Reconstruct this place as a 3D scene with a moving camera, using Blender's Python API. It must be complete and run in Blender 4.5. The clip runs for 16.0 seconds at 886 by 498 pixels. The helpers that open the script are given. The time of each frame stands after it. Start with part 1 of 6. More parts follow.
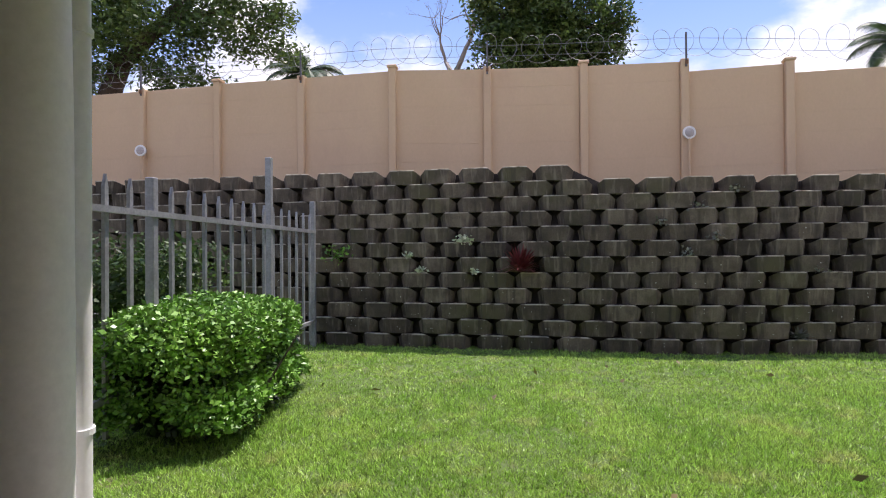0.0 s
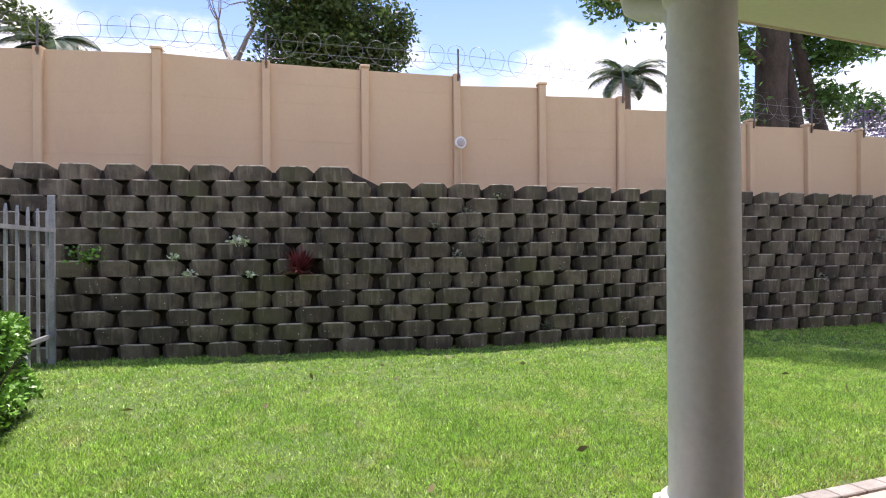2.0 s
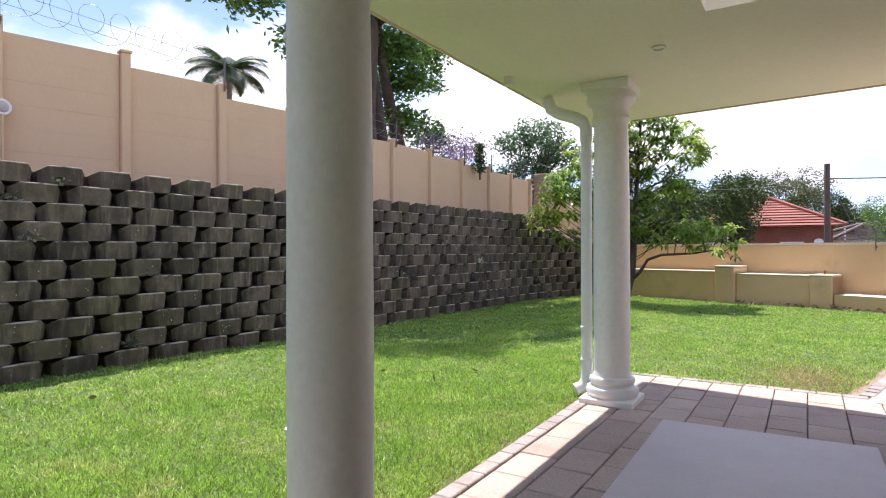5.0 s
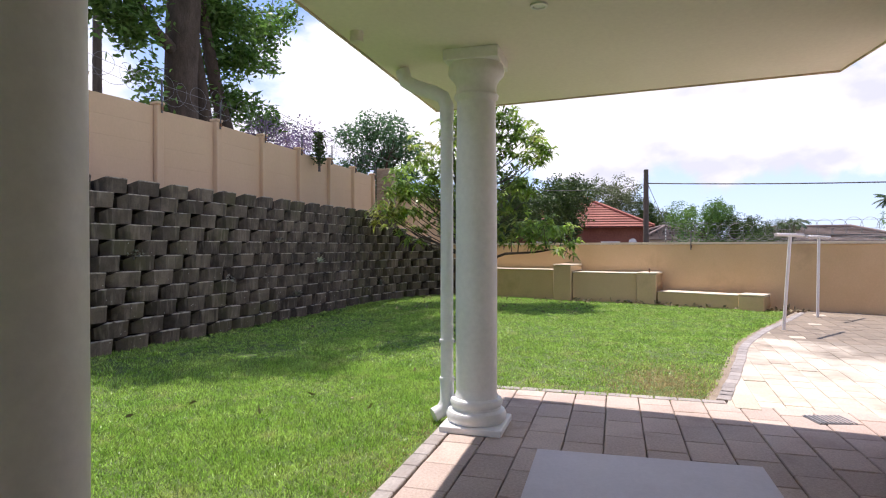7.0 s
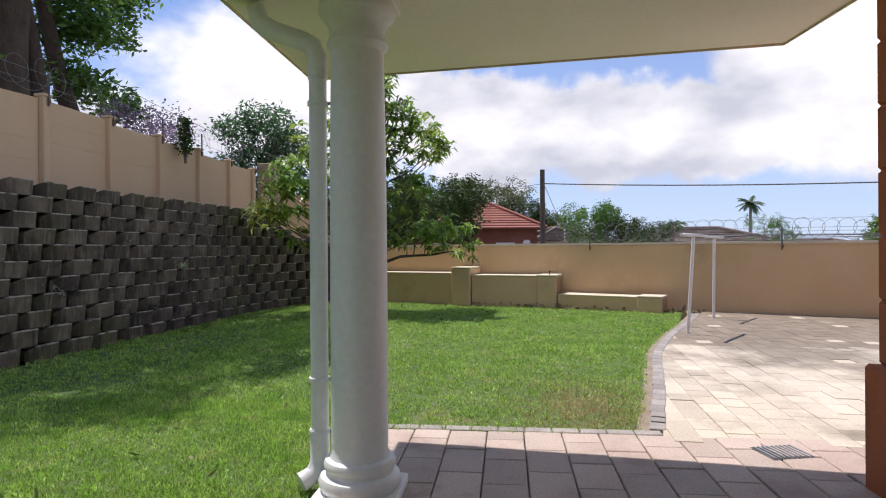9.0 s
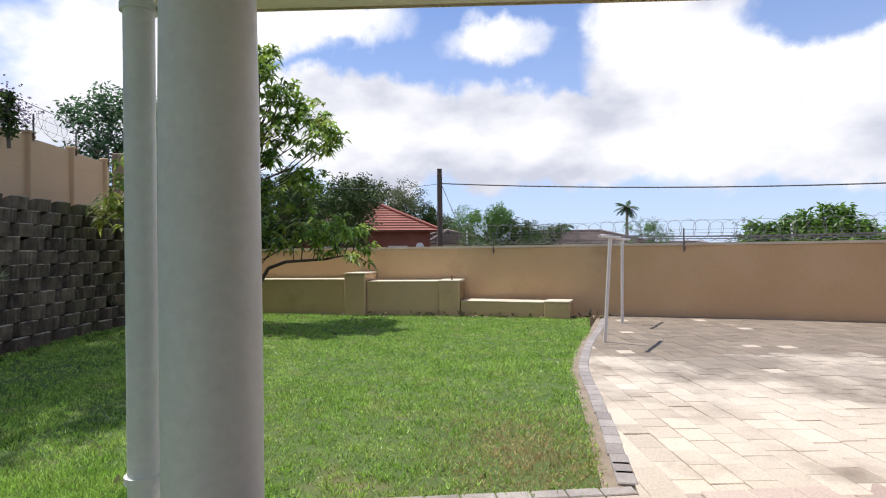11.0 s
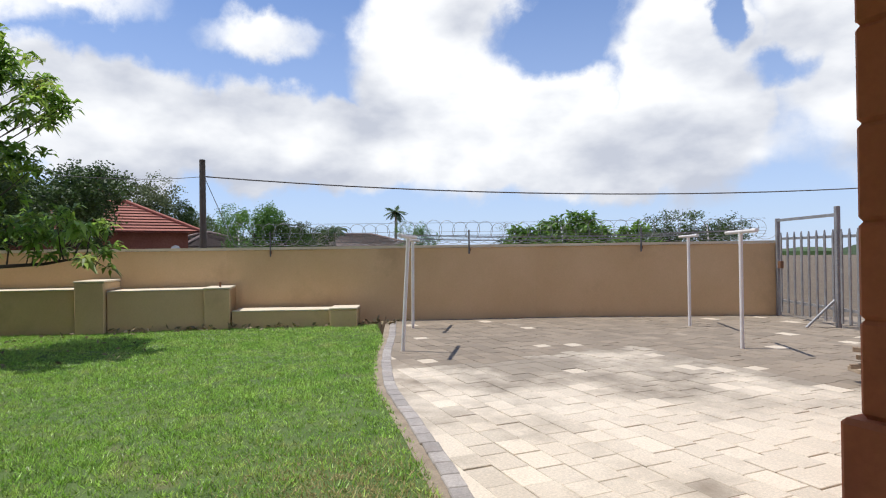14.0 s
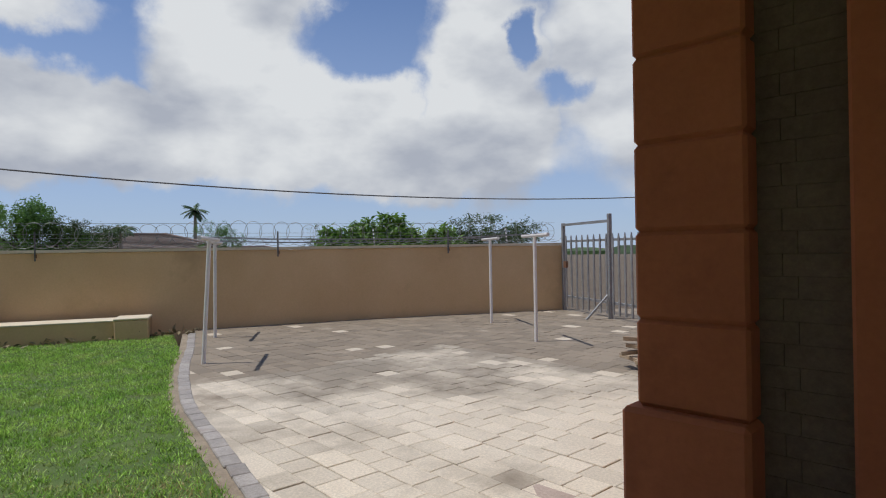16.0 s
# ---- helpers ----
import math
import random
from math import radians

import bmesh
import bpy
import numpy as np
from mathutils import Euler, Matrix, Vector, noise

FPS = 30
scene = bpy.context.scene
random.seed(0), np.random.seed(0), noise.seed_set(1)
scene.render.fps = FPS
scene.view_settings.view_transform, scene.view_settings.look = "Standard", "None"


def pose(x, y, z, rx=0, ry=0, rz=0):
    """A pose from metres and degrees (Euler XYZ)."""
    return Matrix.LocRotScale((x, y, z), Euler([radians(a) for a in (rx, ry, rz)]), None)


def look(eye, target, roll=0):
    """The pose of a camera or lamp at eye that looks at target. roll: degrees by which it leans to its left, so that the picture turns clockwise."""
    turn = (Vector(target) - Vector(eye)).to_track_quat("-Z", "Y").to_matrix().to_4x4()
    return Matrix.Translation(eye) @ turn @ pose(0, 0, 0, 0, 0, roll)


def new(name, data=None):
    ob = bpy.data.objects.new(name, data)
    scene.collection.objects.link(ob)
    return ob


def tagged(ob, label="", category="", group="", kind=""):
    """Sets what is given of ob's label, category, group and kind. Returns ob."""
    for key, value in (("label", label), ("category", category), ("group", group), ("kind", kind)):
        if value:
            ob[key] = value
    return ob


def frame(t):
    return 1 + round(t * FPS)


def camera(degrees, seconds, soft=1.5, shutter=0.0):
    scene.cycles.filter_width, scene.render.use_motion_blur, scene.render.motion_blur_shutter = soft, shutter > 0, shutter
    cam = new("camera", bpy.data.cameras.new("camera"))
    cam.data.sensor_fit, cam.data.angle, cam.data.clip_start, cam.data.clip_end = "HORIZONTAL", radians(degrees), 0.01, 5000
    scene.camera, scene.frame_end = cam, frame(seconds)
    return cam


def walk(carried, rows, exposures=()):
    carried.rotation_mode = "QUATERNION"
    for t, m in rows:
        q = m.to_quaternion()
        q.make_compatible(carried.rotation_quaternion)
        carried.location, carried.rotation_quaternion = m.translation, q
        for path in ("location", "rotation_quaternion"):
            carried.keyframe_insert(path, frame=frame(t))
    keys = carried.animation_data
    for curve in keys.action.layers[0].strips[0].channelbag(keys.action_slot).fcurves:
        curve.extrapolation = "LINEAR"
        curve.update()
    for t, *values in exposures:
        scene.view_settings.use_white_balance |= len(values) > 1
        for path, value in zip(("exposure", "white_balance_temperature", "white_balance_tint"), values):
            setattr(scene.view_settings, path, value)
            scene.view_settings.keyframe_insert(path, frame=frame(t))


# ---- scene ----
cam = camera(74.3, 16.0, 1.1)
PATH = [
    (0, (-5.739, -2.047, 1.316), (-5.745, -0.048, 1.327), -0.4),
    (0.5, (-5.697, -2.138, 1.359), (-5.494, -0.148, 1.361), -0.4),
    (1, (-5.718, -2.126, 1.353), (-5.33, -0.164, 1.356), -0.3),
    (1.5, (-5.678, -2.12, 1.352), (-5.133, -0.196, 1.354), -0.4),
    (2, (-5.608, -2.061, 1.351), (-4.916, -0.185, 1.354), -0.4),
    (2.5, (-5.538, -1.981, 1.347), (-4.671, -0.179, 1.351), -0.4),
    (3, (-5.518, -1.871, 1.348), (-4.434, -0.191, 1.352), -0.4),
    (3.5, (-5.519, -1.758, 1.344), (-4.216, -0.24, 1.348), -0.3),
    (4, (-5.456, -1.665, 1.342), (-3.985, -0.31, 1.346), -0.3),
    (4.5, (-5.334, -1.563, 1.343), (-3.736, -0.361, 1.349), -0.3),
    (5, (-5.191, -1.477, 1.346), (-3.494, -0.418, 1.348), -0.2),
    (7.5, (-4.036, -0.924, 1.353), (-2.088, -0.474, 1.35), -0.1),
    (8, (-3.752, -0.884, 1.354), (-1.782, -0.538, 1.354), -0.2),
    (8.5, (-3.455, -0.86, 1.359), (-1.475, -0.575, 1.358), -0.3),
    (11, (-1.947, -0.593, 1.37), (0.046, -0.756, 1.377), -0.7),
    (11.5, (-1.619, -0.604, 1.37), (0.366, -0.848, 1.376), -0.8),
    (12, (-1.351, -0.592, 1.374), (0.622, -0.92, 1.378), -0.9),
    (12.5, (-1.173, -0.578, 1.394), (0.771, -1.051, 1.39), -0.9),
    (13, (-1.03, -0.565, 1.367), (0.875, -1.176, 1.367), -0.8),
    (13.5, (-0.952, -0.546, 1.384), (0.903, -1.294, 1.385), -0.9),
    (14, (-0.868, -0.533, 1.331), (0.911, -1.447, 1.342), -0.8),
    (14.5, (-0.834, -0.514, 1.356), (0.856, -1.584, 1.36), -0.9),
    (15, (-0.824, -0.53, 1.353), (0.771, -1.736, 1.357), -0.9),
    (15.5, (-0.798, -0.55, 1.348), (0.704, -1.871, 1.354), -1.0),
    (16, (-0.788, -0.572, 1.362), (0.613, -2.0, 1.365), -1.0),
]
walk(cam, [(t, look(eye, target, roll)) for t, eye, target, roll in PATH],
     [(t, stops, kelvin, tint) for t, stops, kelvin, tint in ((0, 0.38, 6400, 21), (1, 0.55, 6400, 21), (2.5, 0.76, 6400, 21), (5, 0.72, 6400, 21), (7.5, 0.22, 6400, 19), (8.5, -0.04, 6350, 17), (11, 0.02, 6300, 13), (11.5, 0.16, 6300, 13), (12.5, 0.22, 6350, 12), (14.0, -0.12, 6250, 10), (15.5, -0.5, 6150, 9), (16, -0.66, 6150, 9))])


# ---- world, sun ----
world = bpy.data.worlds.new("world")
scene.world = world
world.use_nodes = True
SUN_WAY = Vector((0.25, 0.305, 1.0)).normalized()


# cloud heaps and the gaps in them: azimuth, height, half width, half height, in radians
HEAPS = [(0.017, 0.191, 0.130, 0.101), (-0.165, 0.187, 0.122, 0.090), (0.148, 0.224, 0.082, 0.082), (-0.474, 0.295, 0.149, 0.199),
         (-0.653, 0.211, 0.128, 0.108), (-0.885, 0.255, 0.130, 0.190), (-0.309, 0.178, 0.309, 0.067), (-0.695, 0.160, 0.341, 0.074),
         (0.278, 0.207, 0.147, 0.092), (0.106, 0.373, 0.113, 0.029), (0.235, 0.352, 0.141, 0.031), (-0.177, 0.343, 0.078, 0.028),
         (-1.224, 0.318, 0.261, 0.235), (-1.523, 0.259, 0.220, 0.213), (0.42, 0.25, 0.16, 0.14)]
GAPS = [(-0.667, 0.345, 0.108, 0.058), (-0.934, 0.352, 0.028, 0.048), (-1.004, 0.265, 0.030, 0.024)]


def build_sky():
    nt = world.node_tree
    n, l = nt.nodes, nt.links
    n.clear()
    out = n.new("ShaderNodeOutputWorld")
    bg = n.new("ShaderNodeBackground")
    sky = n.new("ShaderNodeTexSky")
    sky.sky_type = "NISHITA"
    sky.sun_disc = False
    sky.sun_elevation = math.asin(SUN_WAY.z)
    sky.sun_rotation = math.atan2(SUN_WAY.x, SUN_WAY.y)
    sky.dust_density = 0.15
    sky.ozone_density = 2.5
    coord = n.new("ShaderNodeTexCoord")
    sep = n.new("ShaderNodeSeparateXYZ")
    l.new(coord.outputs["Generated"], sep.inputs[0])
    mp = n.new("ShaderNodeMapping")
    mp.inputs["Location"].default_value = (2.35, 0.4, 0.1)
    mp.inputs["Scale"].default_value = (1.0, 1.0, 1.9)
    l.new(coord.outputs["Generated"], mp.inputs[0])
    big = n.new("ShaderNodeTexNoise")
    big.inputs["Scale"].default_value = 3.1
    big.inputs["Detail"].default_value = 9
    big.inputs["Roughness"].default_value = 0.55
    l.new(mp.outputs[0], big.inputs["Vector"])
    def calc(op, *terms):
        m = n.new("ShaderNodeMath")
        m.operation = op
        for i, v in enumerate(terms):
            if isinstance(v, (int, float)):
                m.inputs[i].default_value = v
            else:
                l.new(v, m.inputs[i])
        return m.outputs[0]

    # more cloud in a broad belt above the horizon, clear air just over it
    belt = n.new("ShaderNodeValToRGB")
    e = belt.color_ramp.elements
    e[0].position, e[0].color = 0.02, (0.16, 0.16, 0.16, 1)
    e[1].position, e[1].color = 0.17, (0.56, 0.56, 0.56, 1)
    m = e.new(0.34)
    m.color = (0.46, 0.46, 0.46, 1)
    m = e.new(0.6)
    m.color = (0.42, 0.42, 0.42, 1)
    l.new(sep.outputs["Z"], belt.inputs[0])
    add = calc("ADD", big.outputs["Fac"], belt.outputs["Color"])
    scattered = calc("MULTIPLY", calc("SUBTRACT", add, 1.0), 1.6)
    # heaped cumulus over the eastern garden: azimuth and height, billowed by noise
    azimuth = calc("ARCTAN2", sep.outputs["Y"], sep.outputs["X"])
    height = calc("ARCSINE", sep.outputs["Z"])
    at = n.new("ShaderNodeCombineXYZ")
    l.new(azimuth, at.inputs[0])
    l.new(height, at.inputs[1])
    place = at.outputs[0]
    for scale, amount, detail in ((9.0, 0.085, 2), (26.0, 0.055, 9)):
        billow = n.new("ShaderNodeTexNoise")
        billow.inputs["Scale"].default_value = scale
        billow.inputs["Detail"].default_value = detail
        billow.inputs["Roughness"].default_value = 0.6
        l.new(coord.outputs["Generated"], billow.inputs["Vector"])
        centred = n.new("ShaderNodeVectorMath")
        centred.operation = "SUBTRACT"
        centred.inputs[1].default_value = (0.5, 0.5, 0.5)
        l.new(billow.outputs["Color"], centred.inputs[0])
        scaled = n.new("ShaderNodeVectorMath")
        scaled.operation = "SCALE"
        scaled.inputs["Scale"].default_value = amount
        l.new(centred.outputs[0], scaled.inputs[0])
        moved = n.new("ShaderNodeVectorMath")
        l.new(place, moved.inputs[0])
        l.new(scaled.outputs[0], moved.inputs[1])
        place = moved.outputs[0]

    def distance_to(az, el, ra, re):
        off = n.new("ShaderNodeVectorMath")
        off.operation = "SUBTRACT"
        off.inputs[1].default_value = (az, el, 0)
        l.new(place, off.inputs[0])
        div = n.new("ShaderNodeVectorMath")
        div.operation = "MULTIPLY"
        div.inputs[1].default_value = (1 / ra, 1 / re, 0)
        l.new(off.outputs[0], div.inputs[0])
        ln = n.new("ShaderNodeVectorMath")
        ln.operation = "LENGTH"
        l.new(div.outputs[0], ln.inputs[0])
        return ln.outputs["Value"]

    heap = None
    for az, el, ra, re in HEAPS:
        one = calc("MULTIPLY", calc("SUBTRACT", 1.0, distance_to(az, el, ra, re)), min(1.0, re / 0.09))
        heap = one if heap is None else calc("MAXIMUM", heap, one)
    for az, el, ra, re in GAPS:
        heap = calc("MINIMUM", heap, calc("MULTIPLY", calc("SUBTRACT", distance_to(az, el, ra, re), 1.0), min(1.0, re / 0.09)))
    east = n.new("ShaderNodeMapRange")
    east.interpolation_type = "SMOOTHSTEP"
    east.inputs["From Min"].default_value, east.inputs["From Max"].default_value = 0.34, 0.62
    east.inputs["To Min"].default_value, east.inputs["To Max"].default_value = 1.0, 0.0
    l.new(calc("ABSOLUTE", calc("ADD", azimuth, 0.0)), east.inputs["Value"])
    south = n.new("ShaderNodeMapRange")
    south.interpolation_type = "SMOOTHSTEP"
    south.inputs["From Min"].default_value, south.inputs["From Max"].default_value = -0.15, 0.0
    south.inputs["To Min"].default_value, south.inputs["To Max"].default_value = 1.0, 0.0
    l.new(azimuth, south.inputs["Value"])
    far_south = n.new("ShaderNodeMapRange")
    far_south.interpolation_type = "SMOOTHSTEP"
    far_south.inputs["From Min"].default_value, far_south.inputs["From Max"].default_value = -1.9, -1.6
    l.new(azimuth, far_south.inputs["Value"])
    low = n.new("ShaderNodeMapRange")
    low.interpolation_type = "SMOOTHSTEP"
    low.inputs["From Min"].default_value, low.inputs["From Max"].default_value = 0.42, 0.6
    low.inputs["To Min"].default_value, low.inputs["To Max"].default_value = 1.0, 0.0
    l.new(height, low.inputs["Value"])
    sector = calc("MULTIPLY", calc("MULTIPLY", calc("MAXIMUM", east.outputs[0], south.outputs[0]), far_south.outputs[0]), low.outputs[0])
    field = n.new("ShaderNodeMix")
    l.new(sector, field.inputs["Factor"])
    l.new(scattered, field.inputs["A"])
    l.new(heap, field.inputs["B"])
    cover = n.new("ShaderNodeMapRange")
    cover.interpolation_type = "SMOOTHSTEP"
    cover.inputs["From Min"].default_value, cover.inputs["From Max"].default_value = -0.14, 0.16
    l.new(field.outputs["Result"], cover.inputs["Value"])
    shade = n.new("ShaderNodeTexNoise")
    shade.inputs["Scale"].default_value = 5.0
    shade.inputs["Detail"].default_value = 6
    l.new(mp.outputs[0], shade.inputs["Vector"])
    tint = n.new("ShaderNodeValToRGB")
    tint.color_ramp.elements[0].position, tint.color_ramp.elements[0].color = 0.37, (6.5, 6.75, 7.5, 1)
    tint.color_ramp.elements[1].position, tint.color_ramp.elements[1].color = 0.57, (11.5, 11.4, 11.2, 1)
    # flat grey bases, white heads
    l.new(calc("ADD", calc("MULTIPLY", shade.outputs["Fac"], 0.75), calc("MULTIPLY", height, 0.55)), tint.inputs[0])
    mix = n.new("ShaderNodeMix")
    mix.data_type = "RGBA"
    l.new(cover.outputs["Result"], mix.inputs["Factor"])
    blue = n.new("ShaderNodeMix")
    blue.data_type, blue.blend_type = "RGBA", "MULTIPLY"
    blue.inputs["Factor"].default_value = 1.0
    blue.inputs["B"].default_value = (0.74, 1.03, 1.40, 1)
    l.new(sky.outputs[0], blue.inputs["A"])
    # pale haze in the clear air, thickest over the horizon
    thick = n.new("ShaderNodeMapRange")
    thick.inputs["From Min"].default_value, thick.inputs["From Max"].default_value = 0.0, 0.5
    thick.inputs["To Min"].default_value, thick.inputs["To Max"].default_value = 0.75, 0.06
    l.new(sep.outputs["Z"], thick.inputs["Value"])
    haze = n.new("ShaderNodeMix")
    haze.data_type = "RGBA"
    haze.inputs["B"].default_value = (7.2, 8.2, 10.5, 1)
    l.new(thick.outputs["Result"], haze.inputs["Factor"])
    l.new(blue.outputs["Result"], haze.inputs["A"])
    l.new(haze.outputs["Result"], mix.inputs["A"])
    l.new(tint.outputs["Color"], mix.inputs["B"])
    bg.inputs["Strength"].default_value = 0.10
    l.new(mix.outputs["Result"], bg.inputs["Color"])
    l.new(bg.outputs[0], out.inputs[0])


build_sky()
sun = new("sun", bpy.data.lights.new("sun", "SUN"))
sun.data.energy, sun.data.angle, sun.data.color = 4.9, radians(0.5), (1.0, 0.95, 0.88)
sun.matrix_world = look(SUN_WAY * 60, (0, 0, 0))


# ---- materials ----
def surface(name, c1, c2, scale=3.0, rough=0.8, fine=40.0, bump=0.3, depth=0.01, stain=None, stain_scale=1.2,
            stain_at=(0.55, 0.7), stretch=(1, 1, 1), vary=0.0, metal=0.0, island=0.0, transmit=0.0, grit=0.19, drift=None, clean=0.0):
    """A weathered surface: broad variation between two colours, fine grain, stains and relief, at world size."""
    mat = bpy.data.materials.new(name)
    mat.use_nodes = True
    nt = mat.node_tree
    n, l = nt.nodes, nt.links
    b = n["Principled BSDF"]
    b.inputs["Roughness"].default_value = rough
    b.inputs["Metallic"].default_value = metal
    geo = n.new("ShaderNodeNewGeometry")
    mp = n.new("ShaderNodeMapping")
    mp.inputs["Scale"].default_value = stretch
    l.new(geo.outputs["Position"], mp.inputs[0])

    def tex(s, detail, roughness=0.6):
        t = n.new("ShaderNodeTexNoise")
        t.inputs["Scale"].default_value = s
        t.inputs["Detail"].default_value = detail
        t.inputs["Roughness"].default_value = roughness
        l.new(mp.outputs[0], t.inputs["Vector"])
        return t

    def blend(kind, fac, a, bb):
        m = n.new("ShaderNodeMix")
        m.data_type, m.blend_type = "RGBA", kind
        for sock, v in ((m.inputs["Factor"], fac), (m.inputs["A"], a), (m.inputs["B"], bb)):
            if hasattr(v, "default_value"):
                l.new(v, sock)
            else:
                sock.default_value = v if isinstance(v, float) else (*v, 1)
        return m.outputs["Result"]

    broad = tex(scale, 5)
    ramp = n.new("ShaderNodeValToRGB")
    ramp.color_ramp.elements[0].position, ramp.color_ramp.elements[1].position = 0.35, 0.65
    l.new(broad.outputs["Fac"], ramp.inputs[0])
    col = blend("MIX", ramp.outputs["Color"], c1, c2)
    grain = tex(fine, 4, 0.7)
    gr = n.new("ShaderNodeMapRange")
    gr.inputs["From Min"].default_value, gr.inputs["From Max"].default_value = 0.3, 0.7
    gr.inputs["To Min"].default_value, gr.inputs["To Max"].default_value = 1 - grit, 1 + grit
    l.new(grain.outputs["Fac"], gr.inputs["Value"])
    comb = n.new("ShaderNodeCombineColor")
    for i in range(3):
        l.new(gr.outputs["Result"], comb.inputs[i])
    col = blend("MULTIPLY", 1.0, col, comb.outputs["Color"])
    if stain:
        st = tex(stain_scale, 7, 0.65)
        sr = n.new("ShaderNodeValToRGB")
        sr.color_ramp.elements[0].position, sr.color_ramp.elements[1].position = stain_at
        if drift:
            # dirt gathers towards the damp far end of the yard
            sx = n.new("ShaderNodeSeparateXYZ")
            l.new(geo.outputs["Position"], sx.inputs[0])
            dr = n.new("ShaderNodeMapRange")
            dr.inputs["From Min"].default_value, dr.inputs["From Max"].default_value = drift[0], drift[1]
            dr.inputs["To Min"].default_value, dr.inputs["To Max"].default_value = -0.10, drift[2]
            sd = n.new("ShaderNodeMath")
            sd.operation = "SUBTRACT"
            l.new(sx.outputs["X"], sd.inputs[0])
            l.new(sx.outputs["Y"], sd.inputs[1])
            l.new(sd.outputs[0], dr.inputs["Value"])
            sm = n.new("ShaderNodeMath")
            l.new(st.outputs["Fac"], sm.inputs[0])
            l.new(dr.outputs["Result"], sm.inputs[1])
            l.new(sm.outputs[0], sr.inputs[0])
        else:
            l.new(st.outputs["Fac"], sr.inputs[0])
        dirty = sr.outputs["Color"]
        if clean:
            # a few pieces are newer and stay free of stain
            newer = n.new("ShaderNodeMath")
            newer.operation = "LESS_THAN"
            newer.inputs[1].default_value = 1 - clean
            l.new(n.new("ShaderNodeObjectInfo").outputs["Random"] if vary else geo.outputs["Random Per Island"], newer.inputs[0])
            keep = n.new("ShaderNodeMath")
            keep.operation = "MULTIPLY"
            l.new(dirty, keep.inputs[0])
            partly = n.new("ShaderNodeMapRange")
            partly.inputs["To Min"].default_value = 0.3
            l.new(newer.outputs[0], partly.inputs["Value"])
            l.new(partly.outputs["Result"], keep.inputs[1])
            dirty = keep.outputs[0]
        col = blend("MIX", dirty, col, stain)
    if vary or island:
        src = n.new("ShaderNodeObjectInfo").outputs["Random"] if vary else geo.outputs["Random Per Island"]
        vr = n.new("ShaderNodeMapRange")
        amount = vary or island
        vr.inputs["To Min"].default_value, vr.inputs["To Max"].default_value = 1 - amount, 1 + amount
        l.new(src, vr.inputs["Value"])
        hsv = n.new("ShaderNodeHueSaturation")
        l.new(vr.outputs["Result"], hsv.inputs["Value"])
        l.new(col, hsv.inputs["Color"])
        col = hsv.outputs["Color"]
    l.new(col, b.inputs["Base Color"])
    if bump:
        bp = n.new("ShaderNodeBump")
        bp.inputs["Strength"].default_value, bp.inputs["Distance"].default_value = bump, depth
        l.new(grain.outputs["Fac"], bp.inputs["Height"])
        l.new(bp.outputs[0], b.inputs["Normal"])
    if transmit:
        tr = n.new("ShaderNodeBsdfTranslucent")
        l.new(col, tr.inputs["Color"])
        ms = n.new("ShaderNodeMixShader")
        ms.inputs[0].default_value = transmit
        l.new(b.outputs[0], ms.inputs[1])
        l.new(tr.outputs[0], ms.inputs[2])
        l.new(ms.outputs[0], n["Material Output"].inputs["Surface"])
    return mat


